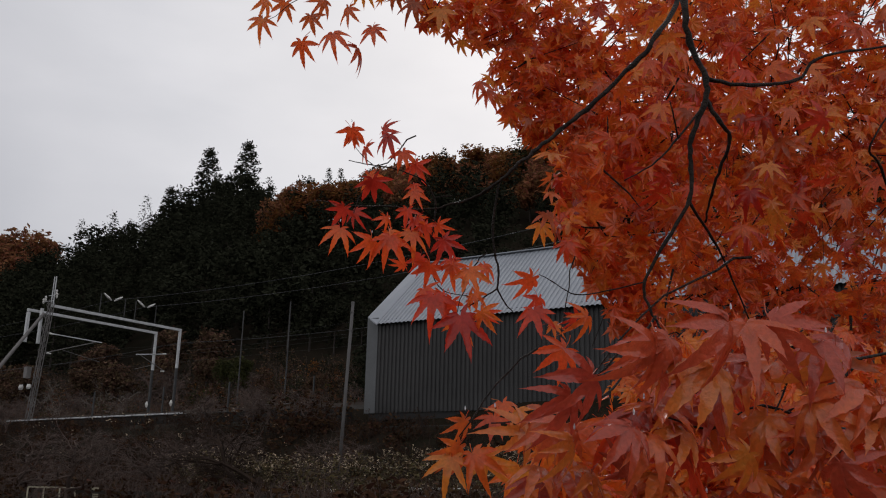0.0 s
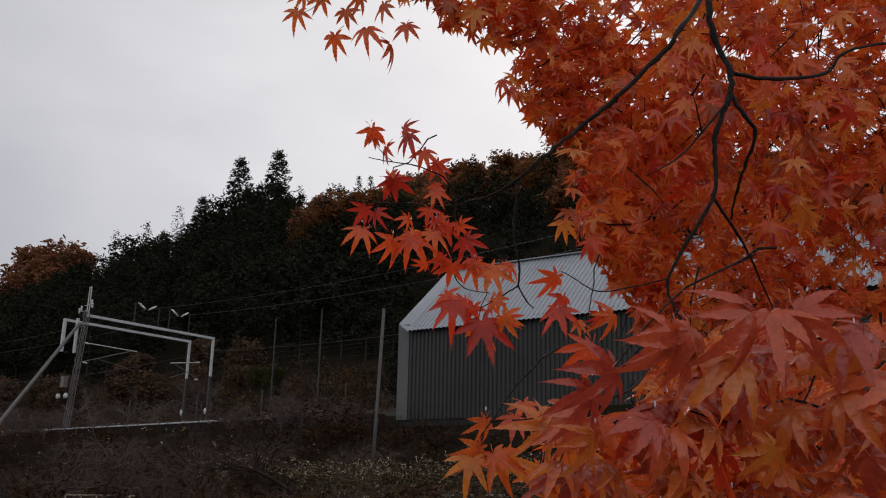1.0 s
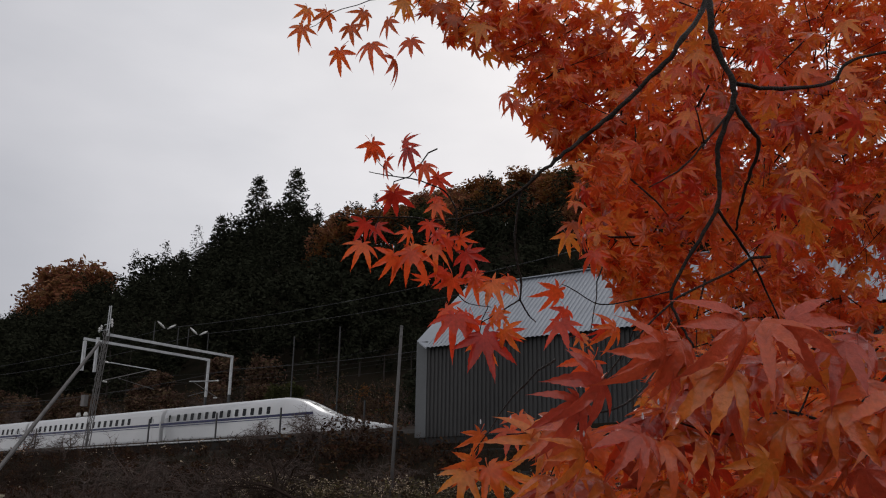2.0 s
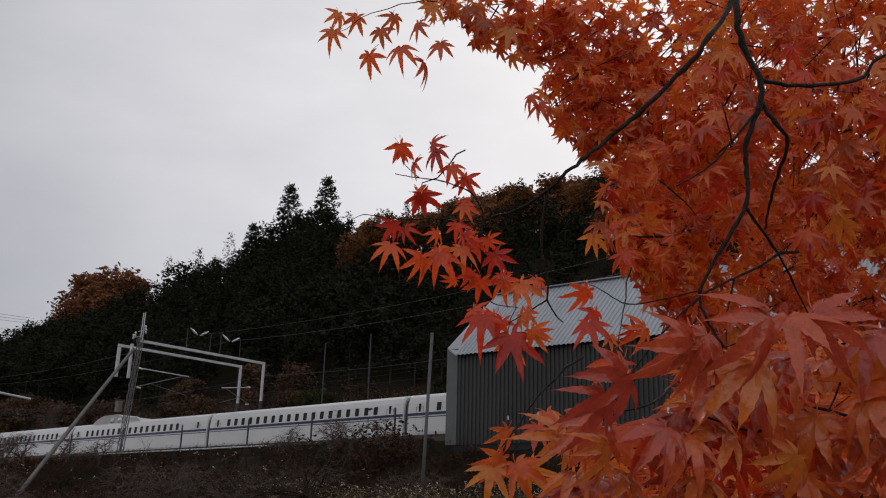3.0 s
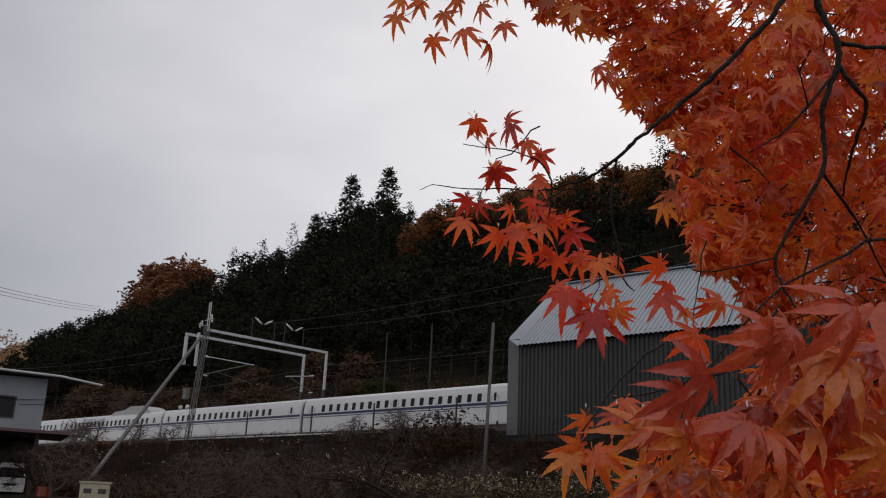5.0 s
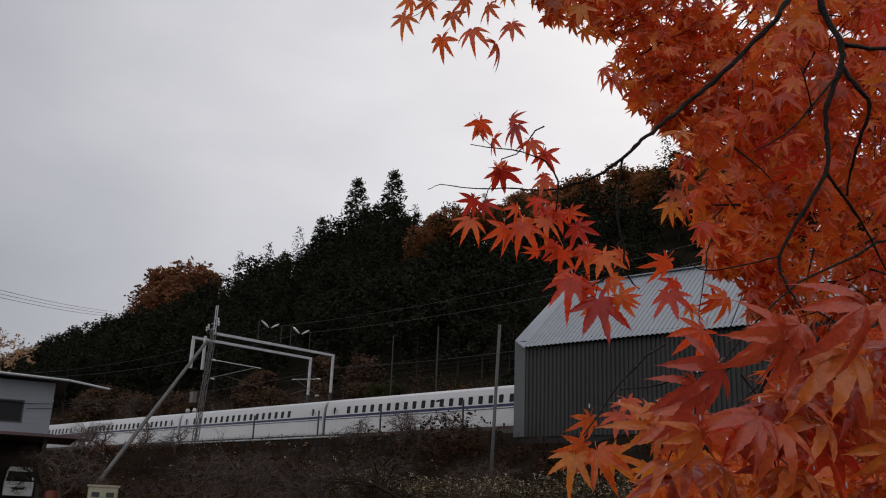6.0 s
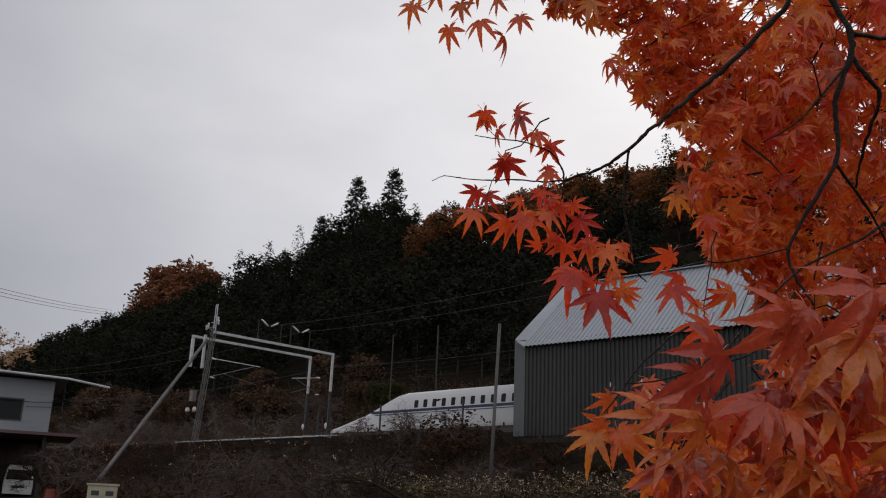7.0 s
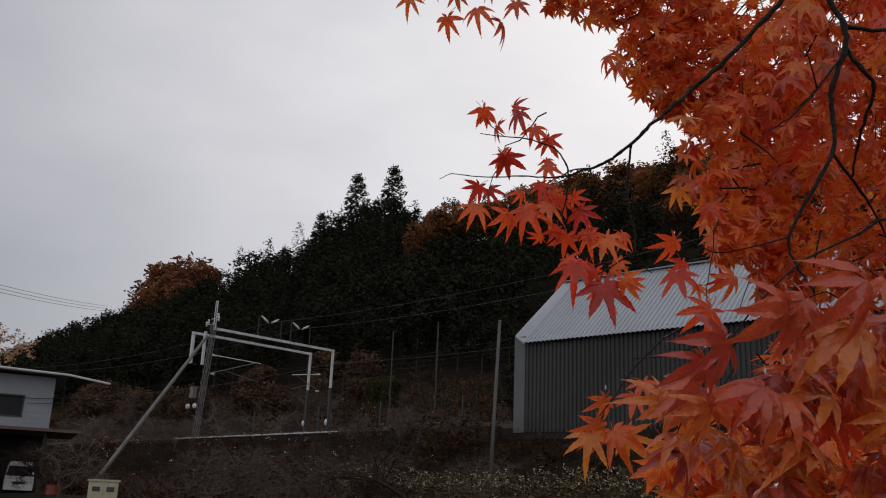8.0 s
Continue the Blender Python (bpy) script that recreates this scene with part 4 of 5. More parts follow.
def leaf_shape(seed, teeth=3, stalk=True, curl=0.22):
    """A seven-lobed maple leaf, tip along -y, face along +z, its stalk joint at the origin; every lobe folds along its midrib."""
    r, sh = random.Random(seed), Shape()
    lobes = sorted((a + r.uniform(-5, 5), ln * r.uniform(0.86, 1.08), w * r.uniform(0.85, 1.15)) for a, ln, w in LOBES)
    cup, twist = r.uniform(-0.1, curl), r.uniform(-0.25, 0.25)

    def put(x, y, z=0.0):
        d = math.hypot(x, y)
        return (x, -y, z - cup * d * d + twist * x * y * 0.6)

    verts, faces, sinus = [put(0, 0, 0.0)], [], []
    for k in range(len(lobes) + 1):
        if k == 0:
            a, d = lobes[0][0] - 24, 0.14
        elif k == len(lobes):
            a, d = lobes[-1][0] + 24, 0.14
        else:
            a, d = (lobes[k - 1][0] + lobes[k][0]) / 2, 0.36 * min(lobes[k - 1][1], lobes[k][1]) + 0.03
        sinus.append(len(verts))
        verts.append(put(d * math.sin(radians(a)), d * math.cos(radians(a)), 0.012))
    for k, (a, ln, w) in enumerate(lobes):
        ux, uy = math.sin(radians(a)), math.cos(radians(a))
        tipdrop = r.uniform(0.0, 0.16)
        bend = r.uniform(-0.06, 0.06)

        def at(t, side, lift):
            sx = side + bend * t * t
            return put(ux * ln * t + uy * sx, uy * ln * t - ux * sx, lift - tipdrop * t ** 3 * ln)

        mid = len(verts)
        verts.append(at(0.55, 0, -0.035))
        tip = len(verts)
        verts.append(at(1.0, 0, 0))
        for side, sn in ((-1, sinus[k]), (1, sinus[k + 1])):
            edge = []
            for j in range(teeth):
                t = 0.46 + 0.44 * j / teeth
                width = w * (1.0 - (j / teeth) ** 1.3 * 0.85)
                edge += [(t, width), (t + 0.055, width * 0.74)] if teeth > 1 else [(t, width)]
            ids = []
            for t, wd in edge:
                ids.append(len(verts))
                verts.append(at(t, side * wd, 0.01))
            face = [0, sn] + ids[:1] + [mid]
            face2 = [mid] + ids + [tip]
            faces += [tuple(face), tuple(face2)] if side < 0 else [tuple(face[::-1]), tuple(face2[::-1])]
    sh.add(verts, faces)
    if stalk:
        bx, bz = r.uniform(-0.15, 0.15), r.uniform(-0.25, 0.05)
        sh.tube([(0, 0, 0), (bx * 0.4, 0.3, bz * 0.4), (bx, 0.62, bz)], [0.012, 0.010, 0.012], 3, False)
    return sh


def fine_leaf(seed, droop=0.25, curl=0.2, wide=1.0):
    """A close-up leaf: the same seven lobes with toothed edges and a midrib that curves down to each tip."""
    r, sh = random.Random(seed), Shape()
    lobes = sorted((a + r.uniform(-6, 6), ln * r.uniform(0.86, 1.08), w * wide * r.uniform(0.95, 1.3)) for a, ln, w in LOBES)
    cup, twist = r.uniform(-0.05, curl), r.uniform(-0.35, 0.35)
    verts, faces, sinus = [(0, 0, 0)], [], []

    def put(x, y, z=0.0):
        d = math.hypot(x, y)
        return (x, -y, z - cup * d * d + twist * x * y * 0.6)

    for k in range(len(lobes) + 1):
        if 0 < k < len(lobes):
            a, d = (lobes[k - 1][0] + lobes[k][0]) / 2, 0.37 * min(lobes[k - 1][1], lobes[k][1]) + 0.03
        else:
            a, d = (lobes[0][0] - 24, 0.13) if k == 0 else (lobes[-1][0] + 24, 0.13)
        sinus.append(len(verts))
        verts.append(put(d * math.sin(radians(a)), d * math.cos(radians(a)), 0.02))
    for k, (a, ln, w) in enumerate(lobes):
        ux, uy = math.sin(radians(a)), math.cos(radians(a))
        drop, bend, fold = droop * r.uniform(0.3, 1.5), r.uniform(-0.10, 0.10), r.uniform(0.02, 0.07)

        def at(t, side, lift):
            sx = side + bend * t * t
            return put(ux * ln * t + uy * sx, uy * ln * t - ux * sx, lift - drop * ln * t ** 2.4)

        stations = ((0.44, 1.0), (0.51, 0.90), (0.58, 0.97), (0.66, 0.74), (0.73, 0.76), (0.81, 0.44), (0.87, 0.42), (0.93, 0.14))
        ribs, sides = [], {-1: [], 1: []}
        for t, wd in stations:
            ribs.append(len(verts))
            verts.append(at(t, 0, -fold * wd))
            for side in (-1, 1):
                sides[side].append(len(verts))
                verts.append(at(t + 0.01, side * w * wd * r.uniform(0.92, 1.06), fold * 0.4))
        tip = len(verts)
        verts.append(at(1.04, 0, 0))
        for side, sn in ((-1, sinus[k]), (1, sinus[k + 1])):
            e = sides[side]
            quads = [(0, sn, e[0], ribs[0])] + [(ribs[j], e[j], e[j + 1], ribs[j + 1]) for j in range(len(e) - 1)] + [(ribs[-1], e[-1], tip)]
            faces += quads if side < 0 else [q[::-1] for q in quads]
    sh.add(verts, faces)
    bx, bz = r.uniform(-0.3, 0.3), r.uniform(-0.4, -0.05)
    sh.tube([(0, 0, 0), (bx * 0.4, 0.2, bz * 0.4), (bx, 0.36, bz)], [0.014, 0.011, 0.013], 4, False)
    return sh


SMALL_SHAPES = [leaf_shape(60 + k, 1) for k in range(6)]
LEAF_ME = {m.name: [fine_leaf(40 + k, dr * (1 + 0.25 * (k % 4)), 0.3, 0.66).mesh("leaf", m, True) for k in range(7)] for m, dr in ((RED_MAPLE, 0.22), (ORANGE_MAPLE, 0.22))}
LEAF_ME[CRIMSON_MAPLE.name] = [fine_leaf(140 + k, 0.6, 0.5, 0.78).mesh("leaf", CRIMSON_MAPLE, True) for k in range(9)]
maple = thing("maple_tree", pose(2.7, 2.3, 0.1), "Japanese maple in red and orange autumn leaf, close by", "tree")
BACK = maple.matrix_world.inverted()
leaf_rng = random.Random(31)


def hang(x, y, z, size, roll=0.0, yaw=0.0, pitch=0.0):
    """A leaf that hangs with its tip down, faces out of the crown, and is then turned by the three angles."""
    face = Vector((-0.28, -0.92, -0.20)).normalized()
    side = Vector((0, 0, 1)).cross(face).normalized()
    up = face.cross(side)
    m = Matrix((side, up, face)).transposed().to_4x4()
    return Matrix.Translation((x, y, z)) @ m @ pose(0, 0, 0, 0, 0, roll) @ pose(0, 0, 0, -pitch, yaw, 0) @ Matrix.Diagonal((size, size, size, 1))


def limb(name, pts, r0, r1, parent=None):
    """A knotty branch through the points, smoothed, tapering from r0 to r1."""
    pts = [Vector(p) for p in pts]
    path, r0, r1 = [], r0 * 0.74, r1 * 0.8
    for i in range(len(pts) - 1):
        a, b, c, d = pts[max(i - 1, 0)], pts[i], pts[i + 1], pts[min(i + 2, len(pts) - 1)]
        for k in range(5):
            t = k / 5
            p = 0.5 * ((2 * b) + (c - a) * t + (2 * a - 5 * b + 4 * c - d) * t * t + (3 * b - a - 3 * c + d) * t ** 3)
            path.append(p + Vector((leaf_rng.gauss(0, 1), leaf_rng.gauss(0, 1), leaf_rng.gauss(0, 1))) * r0 * 0.18)
    path.append(pts[-1])
    n = len(path) - 1
    radii = [(r0 + (r1 - r0) * k / n) * (1.22 if k % 5 == 0 else leaf_rng.uniform(0.92, 1.05)) for k in range(n + 1)]
    return part(name, Shape().tube([BACK @ p for p in path], radii, 7), MAPLE_BARK, parent or maple, smooth=True)


SPRAYS = {}
WATER = mat("water", (0.9, 0.92, 0.95), 0.02, bump=0, vary=0.0)
WATER.node_tree.nodes["Principled BSDF"].inputs["Transmission Weight"].default_value = 0.6
DROP_ME = Shape().tube([(0, 0, -0.0026), (0, 0, -0.0018), (0, 0, 0), (0, 0, 0.0014), (0, 0, 0.0024)], [0.0002, 0.0007, 0.0009, 0.0006, 0.0001], 8).mesh("water_drop", WATER, True)


def bunch(x, y, z, w, h, n, s0, s1):
    """n leaves scattered round a point, their faces turned up to the sky."""
    return [(x + leaf_rng.uniform(-w, w), y + leaf_rng.uniform(-0.05, 0.05), z + leaf_rng.uniform(-h, h), leaf_rng.uniform(s0, s1),
             leaf_rng.gauss(-15, 40), leaf_rng.gauss(5, 28), leaf_rng.gauss(52, 20)) for _ in range(n)]


def spray(name, material, label, leaves, bunches=(), scale=0.86):
    """Some leaves on short stalks that sway together about the point where they hang."""
    leaves = list(leaves) + [leaf for b in bunches for leaf in bunch(*b)]
    pts = [Vector(p[:3]) for p in leaves]
    mid = sum(pts, Vector()) / len(pts)
    root = mid + Vector((0.05, 0.03, 0.10))
    base = Matrix.Translation(BACK @ root)
    twigs = Shape()
    inv = (maple.matrix_world @ base).inverted()
    scale = 0.68 if material is CRIMSON_MAPLE else scale
    order = sorted(pts, key=lambda o: (o - root).length)
    far = order[-1]
    chain = [root.lerp(far, k / 8) + Vector((leaf_rng.gauss(0, 0.004), 0.012, 0.02 * math.sin(k * 0.39) + leaf_rng.gauss(0, 0.003))) for k in range(9)]
    twigs.tube([inv @ p for p in chain], [0.0014 - 0.0001 * k for k in range(9)], 5, False)
    ob = part("spray", twigs, MAPLE_BARK, maple, label, m=base)
    if material is RED_MAPLE:
        leaves += [(x + leaf_rng.gauss(0, 0.014), y + 0.02, z + leaf_rng.gauss(0.004, 0.012), k * leaf_rng.uniform(0.6, 0.85), a + leaf_rng.gauss(0, 40), b, c)
                   for x, y, z, k, a, b, c in leaves if leaf_rng.random() < 0.55]
    for leaf in leaves:
        m = hang(*leaf[:3], leaf[3] * scale, leaf[4], leaf[5] + leaf_rng.gauss(0, 16), leaf[6] + leaf_rng.gauss(10, 16))
        kind = leaf_rng.choice((CRIMSON_MAPLE, CRIMSON_MAPLE, CRIMSON_MAPLE, CRIMSON_MAPLE, RED_MAPLE, ORANGE_MAPLE)) if material is CRIMSON_MAPLE else material
        part("leaf", leaf_rng.choice(LEAF_ME[kind.name]), None, ob, m=inv @ m)
    SPRAYS[name] = (ob, base)
    for p in pts[::7]:
        q = inv @ (p + Vector((0, -0.004, 0.012)))
        part("water_drop", DROP_ME, None, ob, m=Matrix.Translation(q))


FOLIAGE = {}
single = [0]


def lobe(x, y, z, r, n, material):
    """A lobe of the crown: thin twigs through it and n leaves about them."""
    lr = random.Random(int(x * 1000 + z * 77))
    twigs = FOLIAGE.setdefault("twigs", Shape())
    centre = Vector((x, y, z))
    tips = []
    for _ in range(max(3, n // 14)):
        a = centre + Vector((lr.gauss(0.5, 0.4), lr.gauss(0.1, 0.5), lr.gauss(0.5, 0.4))) * r
        b = centre + Vector((lr.gauss(-0.2, 0.6), lr.gauss(0, 0.6), lr.gauss(-0.2, 0.6))) * r
        m = a.lerp(b, 0.5) + Vector((lr.gauss(0, 1), lr.gauss(0, 1), lr.gauss(0, 1))) * r * 0.22
        twigs.tube([BACK @ a, BACK @ m, BACK @ b], [0.0022, 0.0016, 0.0007], 4, False)
        tips += [a, m, b]
    for _ in range(int(n * 1.5)):
        d = Vector((lr.gauss(0, 1), lr.gauss(0, 1), lr.gauss(0, 1))).normalized() * r * lr.uniform(0.25, 1.08) ** 0.6
        d.y *= 1.3
        p = centre + d
        size = lr.uniform(0.023, 0.043)
        m = hang(*p, size, lr.gauss(0, 48), lr.gauss(0, 50), lr.gauss(24, 42))
        if y > 1.55 and d.y < -r * 0.5 and single[0] < 200 and lr.random() < 0.55:
            single[0] += 1
            part("leaf", lr.choice(LEAF_ME[material.name]), None, bough, m=BACK @ m)
        else:
            sh = lr.choice(SMALL_SHAPES)
            mm = BACK @ m
            FOLIAGE.setdefault(material.name if y > 1.55 else "low", Shape()).add([mm @ Vector(v) for v in sh.v], sh.f)


part("trunk", Shape().tube([BACK @ Vector(p) for p in ((2.7, 2.3, -0.1), (2.68, 2.3, 0.8), (2.55, 2.25, 1.7), (2.3, 2.15, 2.5), (1.7, 1.85, 3.15), (1.0, 1.55, 3.1), (0.66, 1.44, 2.73))],
     [0.075, 0.06, 0.05, 0.038, 0.024, 0.014, 0.009], 9), MAPLE_BARK, maple, "grey-brown maple trunk arching over", smooth=True)
bough = limb("bough", ((0.66, 1.44, 2.73), (0.645, 1.43, 2.560), (0.572, 1.36, 2.434), (0.526, 1.36, 2.371), (0.445, 1.365, 2.287), (0.398, 1.37, 2.244), (0.351, 1.365, 2.201), (0.315, 1.36, 2.165), (0.281, 1.375, 2.137), (0.248, 1.39, 2.119), (0.201, 1.404, 2.106)), 0.0072, 0.0022)
limb("branch", ((0.636, 1.438, 2.692), (0.611, 1.338, 2.492), (0.619, 1.337, 2.413), (0.641, 1.331, 2.344), (0.636, 1.335, 2.295), (0.615, 1.342, 2.240), (0.612, 1.346, 2.187), (0.611, 1.349, 2.138), (0.570, 1.355, 2.062), (0.531, 1.358, 1.995), (0.539, 1.358, 1.954), (0.558, 1.346, 1.906)), 0.0085, 0.0022, bough)
limb("branch", ((0.643, 1.340, 2.308), (0.662, 1.336, 2.272), (0.687, 1.349, 2.249), (0.683, 1.382, 2.206), (0.679, 1.413, 2.170), (0.681, 1.445, 2.129)), 0.0060, 0.0022, bough)
limb("branch", ((0.643, 1.331, 2.343), (0.735, 1.355, 2.353), (0.844, 1.390, 2.390), (0.882, 1.393, 2.433), (0.962, 1.413, 2.469), (1.115, 1.457, 2.521)), 0.0050, 0.0025, bough)
limb("twig", ((0.611, 1.351, 2.130), (0.665, 1.387, 2.082), (0.708, 1.422, 2.040), (0.757, 1.455, 1.965)), 0.0036, 0.0015, bough)
limb("twig", ((0.636, 1.335, 2.295), (0.585, 1.328, 2.232), (0.548, 1.325, 2.189), (0.490, 1.324, 2.150)), 0.0032, 0.0012, bough)
limb("twig", ((0.585, 1.328, 2.232), (0.567, 1.302, 2.264), (0.560, 1.298, 2.282)), 0.0020, 0.0010, bough)
limb("twig", ((0.201, 1.404, 2.106), (0.197, 1.400, 2.124), (0.177, 1.396, 2.150), (0.133, 1.399, 2.166), (0.092, 1.404, 2.172), (0.058, 1.408, 2.178)), 0.0022, 0.0008, bough)
limb("twig", ((0.201, 1.404, 2.106), (0.168, 1.410, 2.104), (0.128, 1.415, 2.108), (0.082, 1.413, 2.104), (0.037, 1.410, 2.105), (0.012, 1.404, 2.105), (-0.007, 1.399, 2.094)), 0.0020, 0.0006, bough)
limb("twig", ((0.201, 1.404, 2.106), (0.197, 1.404, 2.068), (0.191, 1.413, 2.038), (0.199, 1.411, 2.001), (0.218, 1.415, 1.975), (0.257, 1.401, 1.965)), 0.0020, 0.0008, bough)
limb("twig", ((0.096, 1.403, 2.172), (0.078, 1.402, 2.187), (0.068, 1.401, 2.198)), 0.0010, 0.0006, bough)
limb("twig", ((0.297, 1.370, 2.149), (0.291, 1.386, 2.079), (0.295, 1.387, 2.033), (0.303, 1.393, 2.007), (0.300, 1.391, 1.977)), 0.0026, 0.0020, bough)
limb("twig", ((0.300, 1.391, 1.977), (0.315, 1.395, 1.954), (0.324, 1.386, 1.942)), 0.0020, 0.0010, bough)
limb("twig", ((0.300, 1.391, 1.977), (0.274, 1.389, 1.959), (0.241, 1.390, 1.938)), 0.0020, 0.0010, bough)
limb("twig", ((0.531, 1.358, 1.995), (0.472, 1.352, 1.977), (0.417, 1.353, 1.967), (0.381, 1.354, 1.985), (0.359, 1.355, 1.996)), 0.0017, 0.0008, bough)
limb("twig", ((0.432, 1.117, 1.862), (0.327, 0.948, 1.775), (0.269, 0.911, 1.752), (0.224, 0.922, 1.737), (0.190, 0.929, 1.733)), 0.0018, 0.0008)
limb("twig", ((0.600, 0.840, 1.815), (0.469, 0.764, 1.787), (0.381, 0.703, 1.794), (0.329, 0.669, 1.795)), 0.0022, 0.0010)
limb("twig", ((0.616, 0.858, 1.737), (0.478, 0.778, 1.728), (0.396, 0.756, 1.743), (0.335, 0.731, 1.720), (0.281, 0.696, 1.725)), 0.0022, 0.0010)
limb("twig", ((1.203, 1.636, 2.191), (1.087, 1.524, 2.289), (1.033, 1.475, 2.312), (1.111, 1.486, 2.416)), 0.0040, 0.0020, bough)
limb("branch", ((2.62, 2.27, 1.25), (1.95, 1.95, 1.75), (1.25, 1.52, 1.88), (0.80, 1.16, 1.78)), 0.0200, 0.0050)
spray("tip_spray", RED_MAPLE, "scarlet maple leaves at the branch tip", (
    (0.059, 1.395, 2.228, 0.0472, 20, 30, -10),
    (0.084, 1.398, 2.199, 0.0418, 30, -30, 0),
    (0.119, 1.378, 2.215, 0.0496, -10, -20, 10),
    (0.142, 1.390, 2.193, 0.0454, 20, 30, 0),
    (0.164, 1.392, 2.174, 0.0454, 30, 10, 0),
    (0.096, 1.390, 2.143, 0.0556, 10, 0, 0),
    (0.055, 1.409, 2.099, 0.0448, -35, 30, 10),
    (0.050, 1.409, 2.064, 0.0516, -20, 0, 0),
    (0.164, 1.403, 2.132, 0.0382, 30, 20, 0),
    (0.155, 1.402, 2.101, 0.0397, -10, -20, 0),
    (0.121, 1.401, 2.086, 0.0376, 10, 35, 0),
    (0.168, 1.404, 2.087, 0.0415, 10, 0, 0),
))
spray("hanging_spray", RED_MAPLE, "scarlet maple leaves hanging below the branch", (
    (0.100, 1.405, 2.048, 0.0552, -30, 15, 0),
    (0.127, 1.389, 2.050, 0.0637, -10, 0, 0),
    (0.162, 1.391, 2.060, 0.0552, 0, -15, 0),
    (0.182, 1.395, 2.074, 0.0448, 20, 10, 0),
    (0.213, 1.395, 2.053, 0.0538, 25, 30, 0),
    (0.204, 1.400, 2.079, 0.0415, 30, -20, 0),
    (0.192, 1.389, 2.009, 0.0531, -15, 0, 0),
    (0.226, 1.384, 2.010, 0.0486, 5, 20, 0),
    (0.250, 1.372, 2.001, 0.0527, 25, 40, 0),
    (0.178, 1.398, 2.024, 0.0401, -35, 20, 0),
))
spray("low_spray", RED_MAPLE, "red maple leaves at the end of a thin twig", (
    (0.198, 1.381, 1.958, 0.0698, -5, 0, 0),
    (0.238, 1.372, 1.927, 0.0797, 15, 10, 0),
    (0.269, 1.365, 1.935, 0.0502, 35, -25, 0),
    (0.227, 1.388, 1.954, 0.0483, -20, 30, 0),
    (0.261, 1.379, 1.965, 0.0404, 60, 20, 0),
))
spray("twig_spray", RED_MAPLE, "orange-red maple leaves on a hanging twig", (
    (0.345, 1.349, 1.989, 0.0576, -40, 45, 0),
    (0.349, 1.351, 1.938, 0.0589, 10, 10, 0),
    (0.378, 1.352, 1.918, 0.0346, 50, 30, 0),
    (0.385, 1.310, 1.875, 0.0669, -50, 20, 25),
    (0.402, 1.345, 2.048, 0.0460, 0, 20, 0),
    (0.421, 1.311, 1.926, 0.0509, -60, 35, 20),
))
spray("top_spray", ORANGE_MAPLE, "orange-red maple leaves against the sky", (
    (-0.113, 1.745, 2.590, 0.0575, -15, 10, 0),
    (-0.031, 1.725, 2.538, 0.0660, -5, 0, 0),
    (0.030, 1.728, 2.565, 0.0621, 10, 10, 0),
    (0.079, 1.709, 2.529, 0.0638, -10, 20, 0),
    (0.109, 1.712, 2.578, 0.0529, 5, -10, 0),
    (-0.017, 1.745, 2.609, 0.0535, 10, 20, 0),
    (0.060, 1.737, 2.631, 0.0538, -10, -15, 0),
    (0.006, 1.761, 2.655, 0.0520, 0, 20, 0),
    (-0.071, 1.775, 2.649, 0.0520, -20, 0, 0),
    (-0.113, 1.790, 2.659, 0.0522, -20, 20, 0),
    (0.196, 1.729, 2.655, 0.0591, -30, 10, 0),
    (0.250, 1.724, 2.642, 0.0638, -5, 20, 0),
    (0.084, 1.750, 2.687, 0.0546, 10, 0, 0),
    (0.156, 1.748, 2.688, 0.0549, 20, 0, 0),
))
spray("low_red_spray", CRIMSON_MAPLE, "large dusky red maple leaves with a wet gloss", (
    (0.316, 0.651, 1.795, 0.0741, -62, 10, 60),
    (0.334, 0.658, 1.797, 0.0752, 5, 0, 52),
    (0.353, 0.655, 1.798, 0.0663, 55, -10, 58),
    (0.279, 0.680, 1.785, 0.0672, -30, 20, 45),
    (0.265, 0.674, 1.777, 0.0663, -75, 15, 55),
    (0.285, 0.684, 1.768, 0.0583, 10, 10, 30),
    (0.221, 0.698, 1.756, 0.0672, -62, 20, 50),
    (0.208, 0.714, 1.741, 0.0591, -35, 20, 25),
), (
    (0.322, 0.709, 1.769, 0.051, 0.019, 8, 0.056, 0.075),
    (0.411, 0.713, 1.778, 0.043, 0.019, 8, 0.053, 0.072),
))
spray("mid_red_spray", CRIMSON_MAPLE, "dusky red maple leaves hanging low", (
    (0.240, 0.664, 1.713, 0.0572, -35, 10, 20),
    (0.257, 0.673, 1.707, 0.0559, 10, 0, 28),
), (
    (0.247, 0.733, 1.726, 0.042, 0.019, 9, 0.051, 0.070),
    (0.223, 0.765, 1.699, 0.033, 0.019, 7, 0.048, 0.067),
    (0.321, 0.734, 1.715, 0.038, 0.028, 9, 0.052, 0.071),
))
spray("end_red_spray", CRIMSON_MAPLE, "red maple leaves hanging beside the lens", (
    (0.395, 0.674, 1.738, 0.0605, 30, 10, 20),
    (0.434, 0.664, 1.750, 0.0672, -50, -10, 40),
    (0.442, 0.656, 1.736, 0.0663, 10, 0, 30),
), (
    (0.447, 0.712, 1.722, 0.043, 0.033, 12, 0.052, 0.076),
    (0.397, 0.744, 1.709, 0.039, 0.029, 10, 0.053, 0.073),
))
spray("bottom_spray", CRIMSON_MAPLE, "red and orange maple leaves at the lowest twigs", (
), (
    (0.236, 0.762, 1.663, 0.057, 0.019, 11, 0.052, 0.071),
    (0.334, 0.747, 1.660, 0.057, 0.019, 11, 0.052, 0.071),
    (0.437, 0.729, 1.663, 0.052, 0.019, 11, 0.052, 0.071),
))
